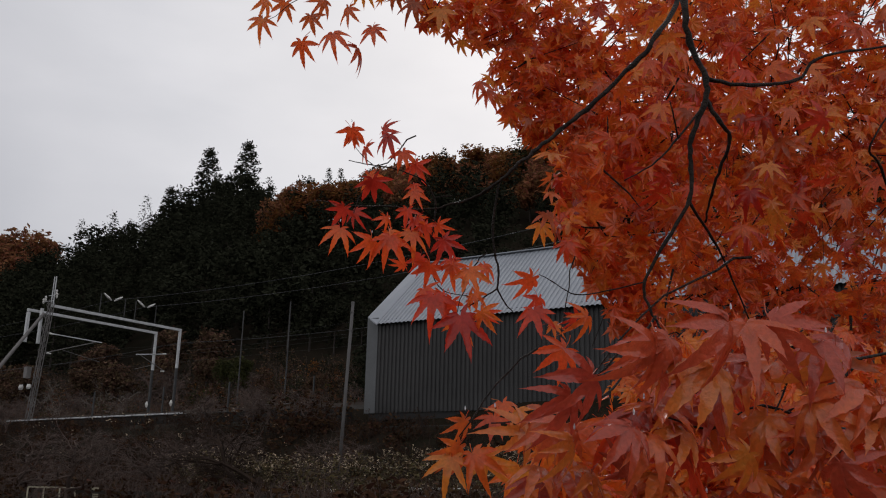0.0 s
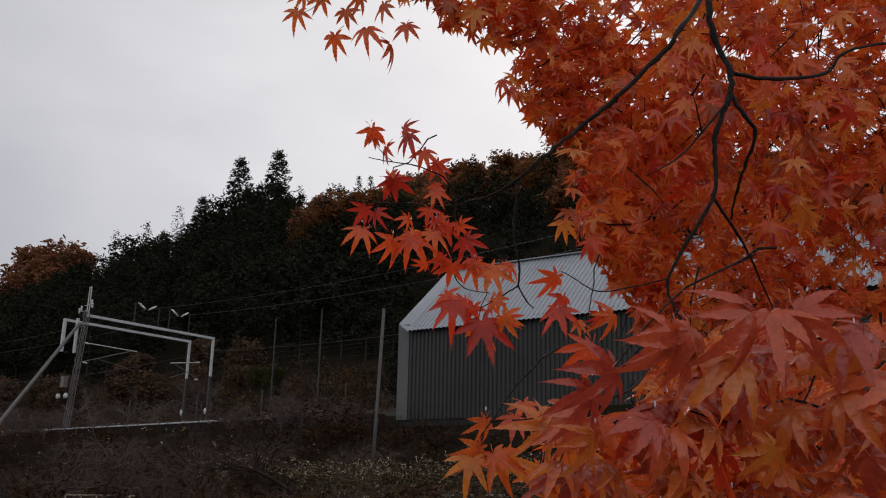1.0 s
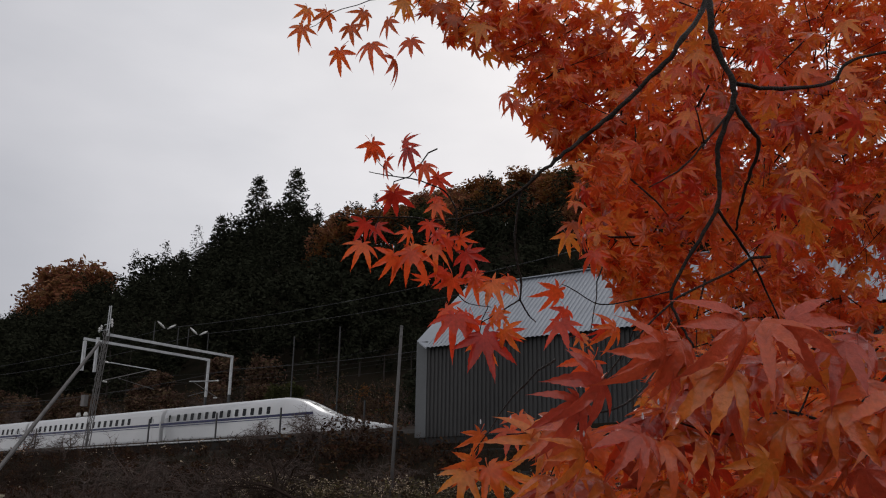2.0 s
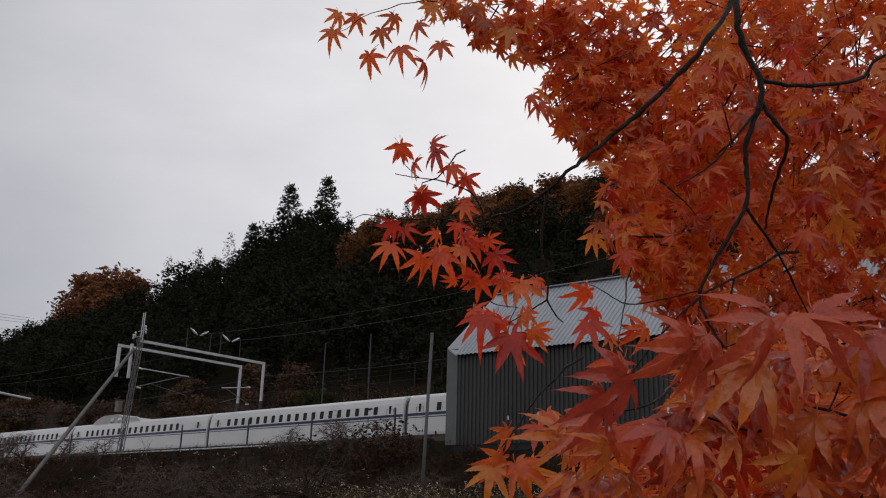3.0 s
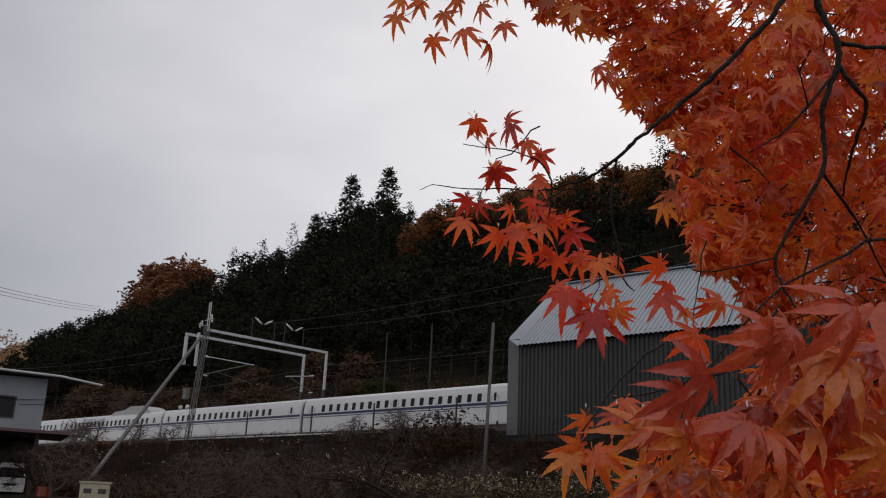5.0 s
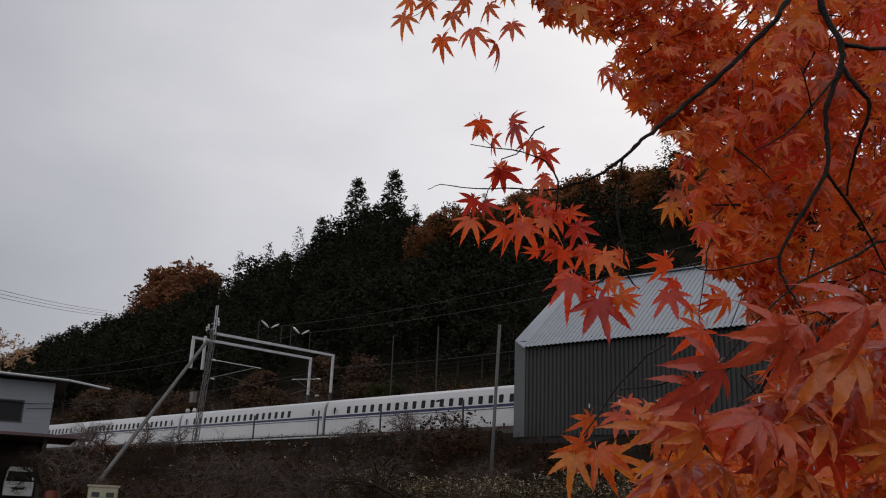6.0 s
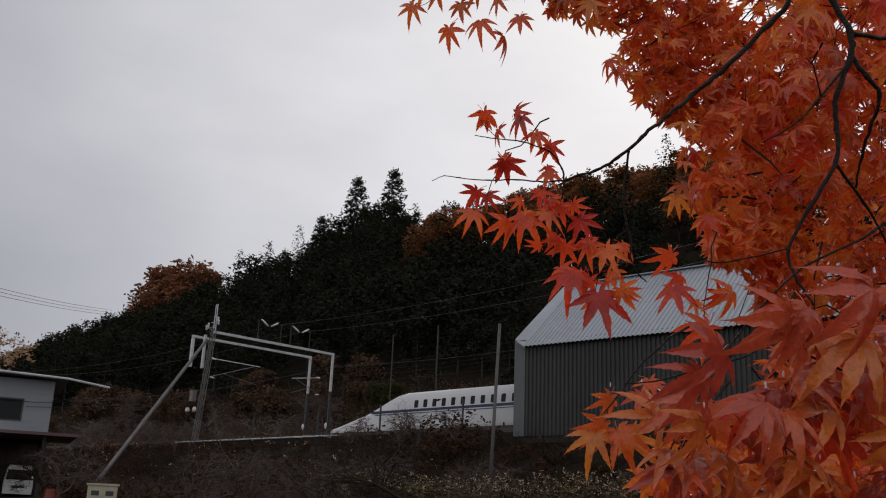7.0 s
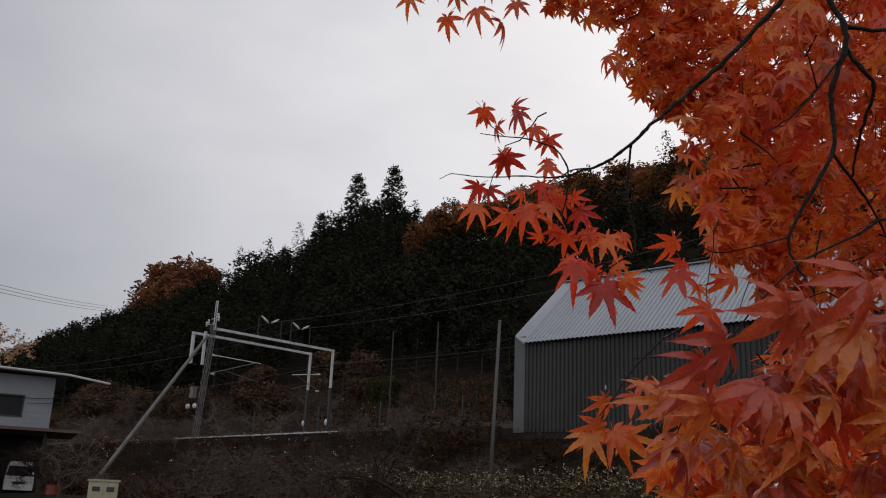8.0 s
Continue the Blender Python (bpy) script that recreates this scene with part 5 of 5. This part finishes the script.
spray("pale_spray", ORANGE_MAPLE, "amber maple leaves drooping at the twig end", (
    (0.167, 0.953, 1.737, 0.0364, -35, 30, 10),
    (0.159, 0.940, 1.710, 0.0432, -55, 20, 0),
    (0.151, 0.934, 1.698, 0.0484, -10, 0, 0),
    (0.172, 0.930, 1.702, 0.0484, 25, 20, 0),
    (0.189, 0.948, 1.700, 0.0465, 40, 10, 0),
    (0.205, 0.942, 1.755, 0.0323, 10, 30, 0),
    (0.218, 0.932, 1.746, 0.0349, 30, 0, 20),
    (0.195, 0.937, 1.740, 0.0349, -10, 20, 0),
    (0.236, 0.923, 1.729, 0.0403, -20, 10, 0),
    (0.251, 0.904, 1.711, 0.0451, 20, 20, 10),
    (0.261, 0.908, 1.690, 0.0422, 0, 0, 0),
    (0.227, 0.955, 1.690, 0.0411, -20, 10, 0),
))
for x, y, z, r, n in (
    (1.45, 2.20, 2.67, 0.17, 120),
    (1.59, 2.19, 2.64, 0.17, 100),
    (1.24, 2.22, 2.74, 0.16, 110),
    (1.09, 2.25, 2.72, 0.14, 90),
    (0.91, 2.17, 2.72, 0.14, 80),
    (1.13, 2.21, 2.44, 0.14, 80),
    (1.40, 2.25, 2.52, 0.13, 60),
    (1.15, 2.07, 2.95, 0.15, 120),
    (1.32, 2.04, 2.95, 0.12, 60),
    (0.91, 2.02, 2.88, 0.15, 120),
    (1.30, 2.01, 2.29, 0.10, 40),
    (0.16, 1.85, 2.81, 0.08, 40),
    (0.27, 1.85, 2.76, 0.08, 55),
    (0.38, 1.84, 2.72, 0.08, 80),
    (0.49, 1.83, 2.70, 0.10, 110),
    (0.56, 1.85, 2.59, 0.10, 120),
    (0.44, 1.77, 2.54, 0.07, 60),
):
    lobe(x, y, z, r, n, ORANGE_MAPLE)
for x, y, z, r, n in (
    (0.48, 1.79, 2.46, 0.06, 60),
    (0.53, 1.74, 2.41, 0.06, 55),
    (0.71, 1.89, 2.72, 0.15, 170),
    (0.64, 1.71, 2.44, 0.10, 110),
    (0.53, 1.62, 2.28, 0.07, 60),
    (0.69, 1.74, 2.33, 0.11, 120),
    (0.50, 1.54, 2.19, 0.06, 40),
    (0.49, 1.49, 2.10, 0.05, 32),
    (0.65, 1.68, 2.18, 0.10, 105),
    (0.56, 1.57, 2.06, 0.06, 45),
    (0.95, 1.95, 2.72, 0.16, 180),
    (0.95, 1.92, 2.46, 0.16, 190),
    (0.94, 1.88, 2.23, 0.13, 140),
    (1.21, 2.00, 2.80, 0.17, 150),
    (1.18, 1.96, 2.55, 0.17, 190),
    (1.19, 2.01, 2.38, 0.14, 130),
):
    lobe(x, y, z, r, n, ORANGE_MAPLE)
for x, y, z, r, n in (
    (1.40, 2.00, 2.68, 0.17, 150),
    (1.43, 2.05, 2.47, 0.15, 120),
    (1.37, 1.96, 2.85, 0.13, 70),
    (0.61, 1.57, 2.00, 0.06, 45),
    (0.82, 1.78, 2.08, 0.11, 110),
    (0.99, 1.80, 2.08, 0.11, 110),
    (1.18, 1.83, 2.06, 0.12, 120),
    (1.46, 1.99, 2.26, 0.15, 90),
    (1.52, 1.96, 2.75, 0.17, 100),
    (1.57, 2.01, 2.53, 0.16, 90),
    (1.24, 1.68, 1.99, 0.12, 80),
    (0.50, 1.22, 1.81, 0.07, 75),
):
    lobe(x, y, z, r, n, ORANGE_MAPLE)
for x, y, z, r, n in (
    (0.68, 1.39, 1.88, 0.08, 80),
    (0.62, 1.22, 1.76, 0.09, 90),
    (0.82, 1.32, 1.84, 0.09, 90),
    (0.41, 1.16, 1.72, 0.06, 50),
    (0.72, 1.16, 1.71, 0.08, 90),
    (0.29, 1.08, 1.69, 0.04, 26),
    (0.88, 1.28, 1.77, 0.08, 80),
    (0.47, 1.11, 1.69, 0.06, 55),
    (0.56, 1.09, 1.67, 0.07, 60),
    (0.36, 1.08, 1.64, 0.06, 45),
    (0.79, 1.11, 1.66, 0.07, 60),
    (0.50, 1.11, 1.63, 0.07, 45),
    (0.62, 1.10, 1.63, 0.07, 45),
):
    lobe(x, y, z, r, n, ORANGE_MAPLE)
# the larger leaves that hang about the limbs, before the crown
big_rng = random.Random(52)
for x, y, z, r, n in (
    (0.457, 1.50, 2.228, 0.05, 8), (0.424, 1.46, 2.144, 0.035, 5), (0.487, 1.50, 2.125, 0.05, 7), (0.598, 1.55, 2.416, 0.06, 7), (0.681, 1.60, 2.558, 0.07, 7),
    (0.572, 1.52, 2.293, 0.06, 8), (0.639, 1.48, 2.203, 0.06, 8), (0.730, 1.50, 2.328, 0.06, 7), (0.792, 1.45, 2.470, 0.07, 8), (0.807, 1.45, 2.359, 0.06, 7),
    (0.851, 1.42, 2.285, 0.07, 9), (0.840, 1.45, 2.209, 0.06, 8), (0.998, 1.50, 2.387, 0.08, 9), (1.023, 1.50, 2.520, 0.08, 8), (0.728, 1.45, 2.138, 0.06, 8),
    (0.931, 1.50, 2.156, 0.07, 9), (1.093, 1.55, 2.297, 0.08, 8), (0.736, 1.60, 2.440, 0.06, 6),
):
    for _ in range(n):
        p = Vector((x, y, z)) + Vector((big_rng.uniform(-1, 1), big_rng.uniform(-0.6, 0.8), big_rng.uniform(-1, 1))) * r
        hue_of = RED_MAPLE if big_rng.random() < 0.32 else ORANGE_MAPLE
        m = hang(*p, big_rng.uniform(0.036, 0.056), big_rng.gauss(0, 32), big_rng.gauss(0, 38), big_rng.gauss(15, 35))
        part("leaf", big_rng.choice(LEAF_ME[hue_of.name]), None, bough, m=BACK @ m)
for x, y, z in ((0.332, 1.70, 2.475), (0.345, 1.70, 2.455), (0.367, 1.70, 2.448), (0.385, 1.69, 2.425), (0.408, 1.70, 2.420), (0.274, 1.75, 2.605), (0.300, 1.75, 2.590), (0.395, 1.70, 2.455), (0.425, 1.68, 2.395), (0.44, 1.70, 2.43), (0.33, 1.73, 2.58)):
    part("leaf", big_rng.choice(LEAF_ME[ORANGE_MAPLE.name]), None, bough, m=BACK @ hang(x, y, z, big_rng.uniform(0.034, 0.046), big_rng.gauss(0, 30), big_rng.gauss(0, 40), big_rng.gauss(0, 25)))
for key, shape in FOLIAGE.items():
    if key == "twigs":
        tagged(part("fine_twig", shape, MAPLE_BARK, bough), kind="stuff")
    elif key == "low":
        low_foliage = tagged(part("foliage", shape, ORANGE_MAPLE, maple, "orange maple leaves on the low swaying twigs"), kind="stuff")
    else:
        tagged(part("foliage", shape, bpy.data.materials[key], bough, "dense orange-red maple leaves"), kind="stuff")


# ---- house, van and clutter beside the line ----
HOUSE = pose(-19.6, 48.3, 0.25, 0, 0, 24)


def build_house():
    h = thing("house", HOUSE, "grey-blue two-storey house with an open dark carport below", "house")
    wall = Shape().box(-8.5, -2.75, 0, 6, 4.55, 7.15).box(-1.35, 0, 0, 6, 4.55, 7.15).box(-2.75, -1.35, 0, 6, 4.55, 5.05).box(-2.75, -1.35, 0, 6, 6.12, 7.15)
    wall.box(-2.75, -1.35, 0.3, 6, 5.05, 6.12)
    part("wall", wall, HOUSE_WALL, h, "pale blue-grey board siding")
    for k in range(9):
        part("siding_joint", Shape().box(-8.5, -2.8, -0.012, 0.0, 4.75 + k * 0.28, 4.765 + k * 0.28).box(-1.3, 0, -0.012, 0.0, 4.75 + k * 0.28, 4.765 + k * 0.28), HOUSE_WALL, h)
    w = part("window", Shape().box(-2.75, -1.35, 0.12, 0.14, 5.05, 6.12), DARK_GLASS, h, "dark sliding window")
    frame_sh = Shape()
    for x0, x1, z0, z1 in ((-2.78, -1.32, 6.08, 6.15), (-2.78, -1.32, 5.02, 5.09), (-2.78, -2.70, 5.05, 6.12), (-1.40, -1.32, 5.05, 6.12)):
        frame_sh.box(x0, x1, -0.02, 0.11, z0, z1)
    part("window_frame", frame_sh, DARK_STEEL, w)
    roof = Shape().add([(-9, -0.7, 7.45), (0.6, -0.7, 7.18), (0.6, 6.5, 7.18), (-9, 6.5, 7.45), (-9, -0.7, 7.62), (0.6, -0.7, 7.32), (0.6, 6.5, 7.32), (-9, 6.5, 7.62)],
                       ((0, 3, 2, 1), (4, 5, 6, 7), (0, 1, 5, 4), (1, 2, 6, 5), (2, 3, 7, 6), (3, 0, 4, 7)))
    part("roof", roof, DARK_ROOF, h, "thin dark red roof edge")
    part("gutter", Shape().tube([(-9, -0.75, 7.55), (0.6, -0.75, 7.25), (2.6, -0.75, 6.98)], 0.06, 6), STEEL, h, "pale gutter pipe")
    part("eave", Shape().box(-9, 1.4, -0.6, 6, 4.38, 4.53), DARK_ROOF, h, "dark red-brown eave over the carport")
    part("carport_wall", Shape().box(-9, 0.2, 5.6, 5.9, 0.6, 4.4).box(-9, -8.7, 0, 5.6, 0.6, 4.4), BARK, h)
    for x in (-5.4, -0.1):
        part("carport_post", Shape().box(x - 0.09, x + 0.09, -0.1, 0.1, 0.6, 4.4), BARK, h)
    part("cable", Shape().tube([(-3, -0.1, 6.05), (-1, -0.1, 6.0), (0.5, -0.2, 6.1), (4.5, -0.5, 6.6)], 0.015, 4).tube([(-1.2, -0.1, 5.75), (0.6, -0.2, 5.85), (4.5, -0.5, 6.3)], 0.015, 4), WIRE, h)


build_house()


def build_van():
    v = thing("kei_van", pose(-22.1, 51.6, 1.5, 0, 0, 24), "small white boxy van parked under the carport", "van")
    body = Shape().loft([[(x * k, y, z) for x, z in ((-0.72, 0.25), (-0.74, 0.7), (-0.73, 0.95), (-0.64, 1.55), (-0.55, 1.74), (0.55, 1.74), (0.64, 1.55), (0.73, 0.95), (0.74, 0.7), (0.72, 0.25))]
                         for y, k in ((-0.04, 0.93), (0.0, 1.0), (3.2, 1.0), (3.26, 0.93))])
    part("body", body, CAR_WHITE, v)
    part("windscreen", Shape().add([(-0.64, -0.045, 0.98), (0.64, -0.045, 0.98), (0.57, -0.045, 1.5), (-0.57, -0.045, 1.5)], ((0, 1, 2, 3), )), DARK_GLASS, v)
    part("bumper", Shape().box(-0.7, 0.7, -0.1, 0.0, 0.25, 0.52), CAR_WHITE, v)
    part("grille", Shape().box(-0.3, 0.3, -0.06, -0.03, 0.56, 0.68), BLACK, v)
    part("plate", Shape().box(-0.16, 0.16, -0.12, -0.1, 0.32, 0.44), BEIGE, v)
    for s in (-1, 1):
        part("headlight", Shape().box(s * 0.55 - 0.13, s * 0.55 + 0.13, -0.07, -0.03, 0.58, 0.76), INSULATOR, v)
        part("mirror", Shape().box(s * 0.84 - 0.08, s * 0.84 + 0.08, 0.2, 0.3, 1.0, 1.2), BLACK, v)
        for y in (0.55, 2.6):
            part("wheel", Shape().tube([(s * 0.6, y, 0.27), (s * 0.73, y, 0.27)], 0.27, 14), BLACK, v)


build_van()


def build_cabinet():
    c = thing("metal_cabinet", pose(-13.95, 41.0, 0.6, 0, 0, 20), "beige metal cabinet with two doors beside the path", "cabinet")
    part("body", Shape().box(-0.6, 0.6, 0, 0.7, 0, 1.62), BEIGE, c)
    part("top", Shape().box(-0.66, 0.66, -0.06, 0.76, 1.62, 1.70), BEIGE, c)
    for x in (-0.29, 0.29):
        d = part("door", Shape().box(x - 0.27, x + 0.27, -0.03, 0, 0.06, 1.56), BEIGE, c)
        part("vent", Shape().box(x - 0.16, x + 0.16, -0.04, -0.03, 1.2, 1.4), DARK_STEEL, d)
        part("handle", Shape().box(x * 0.15 - 0.02, x * 0.15 + 0.02, -0.07, -0.03, 0.7, 0.9), DARK_STEEL, d)


build_cabinet()


def build_gate():
    g = thing("small_gate", pose(-9.14, 41.3, 0.4, 0, 0, 10), "low beige steel gate beside the garden", "gate")
    part("gate_frame", Shape().box(-0.9, 0.9, -0.03, 0.03, 1.18, 1.24).box(-0.9, 0.9, -0.03, 0.03, 0.1, 0.16), BEIGE, g)
    for x in (-0.9, -0.3, 0.3, 0.9):
        part("bar", Shape().box(x - 0.03, x + 0.03, -0.028, 0.028, 0, 1.2), BEIGE, g)
    s = thing("sign_plate", pose(-7.42, 41.0, 0.3, 0, 0, 8), "small weathered pale sign plate on a post", "sign")
    part("post", Shape().tube([(0, 0, 0), (0, 0, 1.3)], 0.03, 6), STEEL, s)
    part("plate", Shape().box(-0.16, 0.16, -0.045, -0.03, 0.95, 1.35), BEIGE, s)


build_gate()


def build_net_fence():
    f = thing("net_fence", pose(4.2, 37.0, 0.12, 0, 0, -9), "low sagging wire net fence before the hedge", "fence")
    for k in range(9):
        part("post", Shape().tube([(-2.6 + 1.1 * k, 0, 0), (-2.6 + 1.1 * k, 0, 1.62)], 0.03, 6), DARK_STEEL, f)
    net = Shape()
    for k in range(90):
        x = -2.8 + 0.1 * k
        net.tube([(x, 0, 0.5), (x + 0.55, 0, 1.62 + 0.05 * math.sin(x * 2.2))], 0.006, 3, False)
        net.tube([(x + 0.55, 0.01, 0.5), (x, 0.01, 1.62 + 0.05 * math.sin(x * 2.2))], 0.006, 3, False)
    tagged(part("net", net, STEEL, f, "grey diamond wire net"), kind="stuff")
    rail = thing("guard_rail", pose(-1.0, 38.3, 0.03, 0, 0, -14.8), "brown weathered wooden rail along the garden", "rail")
    part("rail", Shape().box(-7.2, 3.2, -0.05, 0.05, 1.38, 1.5), BARK, rail)
    for x in (-6.6, -4.2, -2, 0.2, 2.4):
        part("post", Shape().box(x - 0.06, x + 0.06, -0.05, 0.05, 0, 1.4), BARK, rail)
    p = thing("pipe_rail", pose(6.2, 36.4, 0.25, 0, 0, -9), "white painted pipe rail before the hedge", "rail")
    part("pipe", Shape().tube([(-1.4, 0, 1.63), (1.6, 0, 1.66)], 0.035, 8), INSULATOR, p)
    for x in (-1.2, 1.4):
        part("leg", Shape().tube([(x, 0, 0), (x, 0, 1.64)], 0.03, 6), INSULATOR, p)


build_net_fence()


def build_rear_railing():
    f = thing("rear_railing", TRACK @ pose(14, 9.6, 6.9), "weathered grey steel railing beyond the railway tracks", "railing")
    for z in (1.75, 2.25, 2.7):
        part("rail", Shape().tube([(-4.0, 0, z), (4.2, 0, z + 0.03)], 0.045, 6), MAST_STEEL, f)
    for k in range(7):
        part("post", Shape().box(-4.0 + 1.35 * k - 0.05, -4.0 + 1.35 * k + 0.05, 0.05, 0.13, -0.4, 2.75), MAST_STEEL, f)


build_rear_railing()
solid("orange_drum", Shape().tube([(0, 0, 0), (0, 0, 0.42), (0, 0, 0.45), (0, 0, 0.9)], [0.3, 0.29, 0.31, 0.29], 14), RED_GLASS, "rusty orange-red drum beside the carport", "drum", m=pose(-18.66, 47.4, 1.15))
for k, dz in enumerate((0, 0.5, 1.0)):
    sh = Shape().tube(sag((-28.6, 49, 12.9 + 0.5 * dz), (-39.2, 108.3, 22.7 + 0.6 * dz), 0.3), 0.018, 4, False)
    solid("power_wire", sh, WIRE, "thin dark power wire against the sky", "wire", "structure")


def garden_tree():
    t = thing("garden_tree", pose(-38.0, 80, 1.0), "half-bare tree with pale orange leaves behind the house", "tree")
    part("trunk", limbs(15.5, 4.6, 71, 0.22, 16), BARK, t)
    part("crown", broad_crown(16.5, 5.0, 72, 210, 9, 0.3, 0.45), PALE_AMBER, t)


garden_tree()


# ---- what moves ----
SWAY = {
    "top_spray": ((0.0, 0, 0), (1.0, 0.033, 0.012), (2.2, 0.036, 0.012), (3.5, 0.039, 0.010), (4.5, 0.025, 0.0), (5.3, 0.028, 0.003), (6.5, 0.033, 0.006), (7.0, 0.048, 0.006), (8.0, 0.016, 0.025)),
    "tip_spray": ((0.0, 0, 0), (3.5, -0.004, 0.0), (4.5, 0.004, -0.003), (6.5, -0.002, -0.004), (7.0, 0.003, -0.002), (8.0, -0.013, -0.009)),
    "hanging_spray": ((0.0, 0, 0), (3.5, -0.004, -0.002), (4.5, 0.010, -0.010), (5.3, 0.006, -0.006), (6.5, 0.004, 0.0), (7.0, 0.004, 0.0), (8.0, -0.008, -0.006)),
    "low_spray": ((0.0, 0, 0), (1.0, -0.003, -0.009), (3.5, -0.006, -0.008), (4.5, 0.018, -0.021), (5.3, 0.012, -0.010), (6.5, 0.008, 0.002), (7.0, 0.004, 0.002), (8.0, 0.003, -0.006)),
    "pale_spray": ((0.0, 0, 0), (1.0, 0, -0.003), (3.0, 0, -0.001), (3.5, 0.002, -0.007), (4.5, 0, -0.024), (5.3, 0.002, -0.022), (6.0, -0.004, -0.030), (6.5, 0, -0.027), (7.0, 0.015, -0.017), (7.5, 0.004, -0.032), (8.0, 0, -0.043)),
}
# how the bough gives in the wind: metres along x, y, z, and its tilt in degrees
BOUGH_SWAY = ((0.0, 0, 0, 0, 0), (1.5, -0.001, -0.001, 0, 0.6), (3.0, -0.008, -0.001, 0.003, 0), (3.5, -0.011, -0.002, 0.006, -0.1), (4.0, -0.011, -0.002, 0.009, 0.1), (4.5, -0.014, -0.002, 0.014, -0.5),
              (6.0, -0.013, -0.004, 0.008, 0), (6.5, -0.015, -0.005, 0.008, -0.8), (7.0, -0.009, -0.004, 0.012, -0.1), (7.5, -0.012, -0.006, 0.011, -0.5), (8.0, -0.020, -0.010, 0.008, -1.4))
RED_SWAY = ((0.0, 0, 0), (1.0, 0.001, 0), (3.0, -0.001, 0), (3.5, -0.005, -0.012), (4.0, -0.003, -0.011), (4.5, -0.008, -0.024), (5.3, -0.004, -0.026), (6.0, 0.002, -0.032),
            (6.5, 0.004, -0.024), (6.75, 0.006, -0.030), (7.0, -0.004, -0.026), (7.5, 0.0, -0.034), (8.0, -0.004, -0.040))


def motions():
    walk(train, [(t, TRACK @ pose(-10.06 + 77.25 * (t - 1.5), 1.0, RAIL_Z)) for t in (0.0, 2.0, 4.0, 6.0, 8.0)])
    for curve in train.animation_data.action.layers[0].strips[0].channelbag(train.animation_data.action_slot).fcurves:
        for key in curve.keyframe_points:
            key.interpolation = "LINEAR"
    for name, (ob, base) in SPRAYS.items():
        rows = SWAY.get(name, RED_SWAY if "red" in name or name == "bottom_spray" else None)
        if rows:
            walk(ob, [(t, Matrix.Translation((x, 0, z)) @ base @ pose(0, 0, 0, 0, x * 120, z * 60)) for t, x, z in rows])
    hinge = BACK @ Vector((0.6, 1.4, 2.4))
    walk(bough, [(t, Matrix.Translation(hinge + Vector((x, y, z))) @ pose(0, 0, 0, 0, tilt, 0) @ Matrix.Translation(-hinge)) for t, x, y, z, tilt in BOUGH_SWAY])
    walk(low_foliage, [(t, Matrix.Translation((x * 1.2, 0, z * 1.4))) for t, x, z in RED_SWAY])


motions()
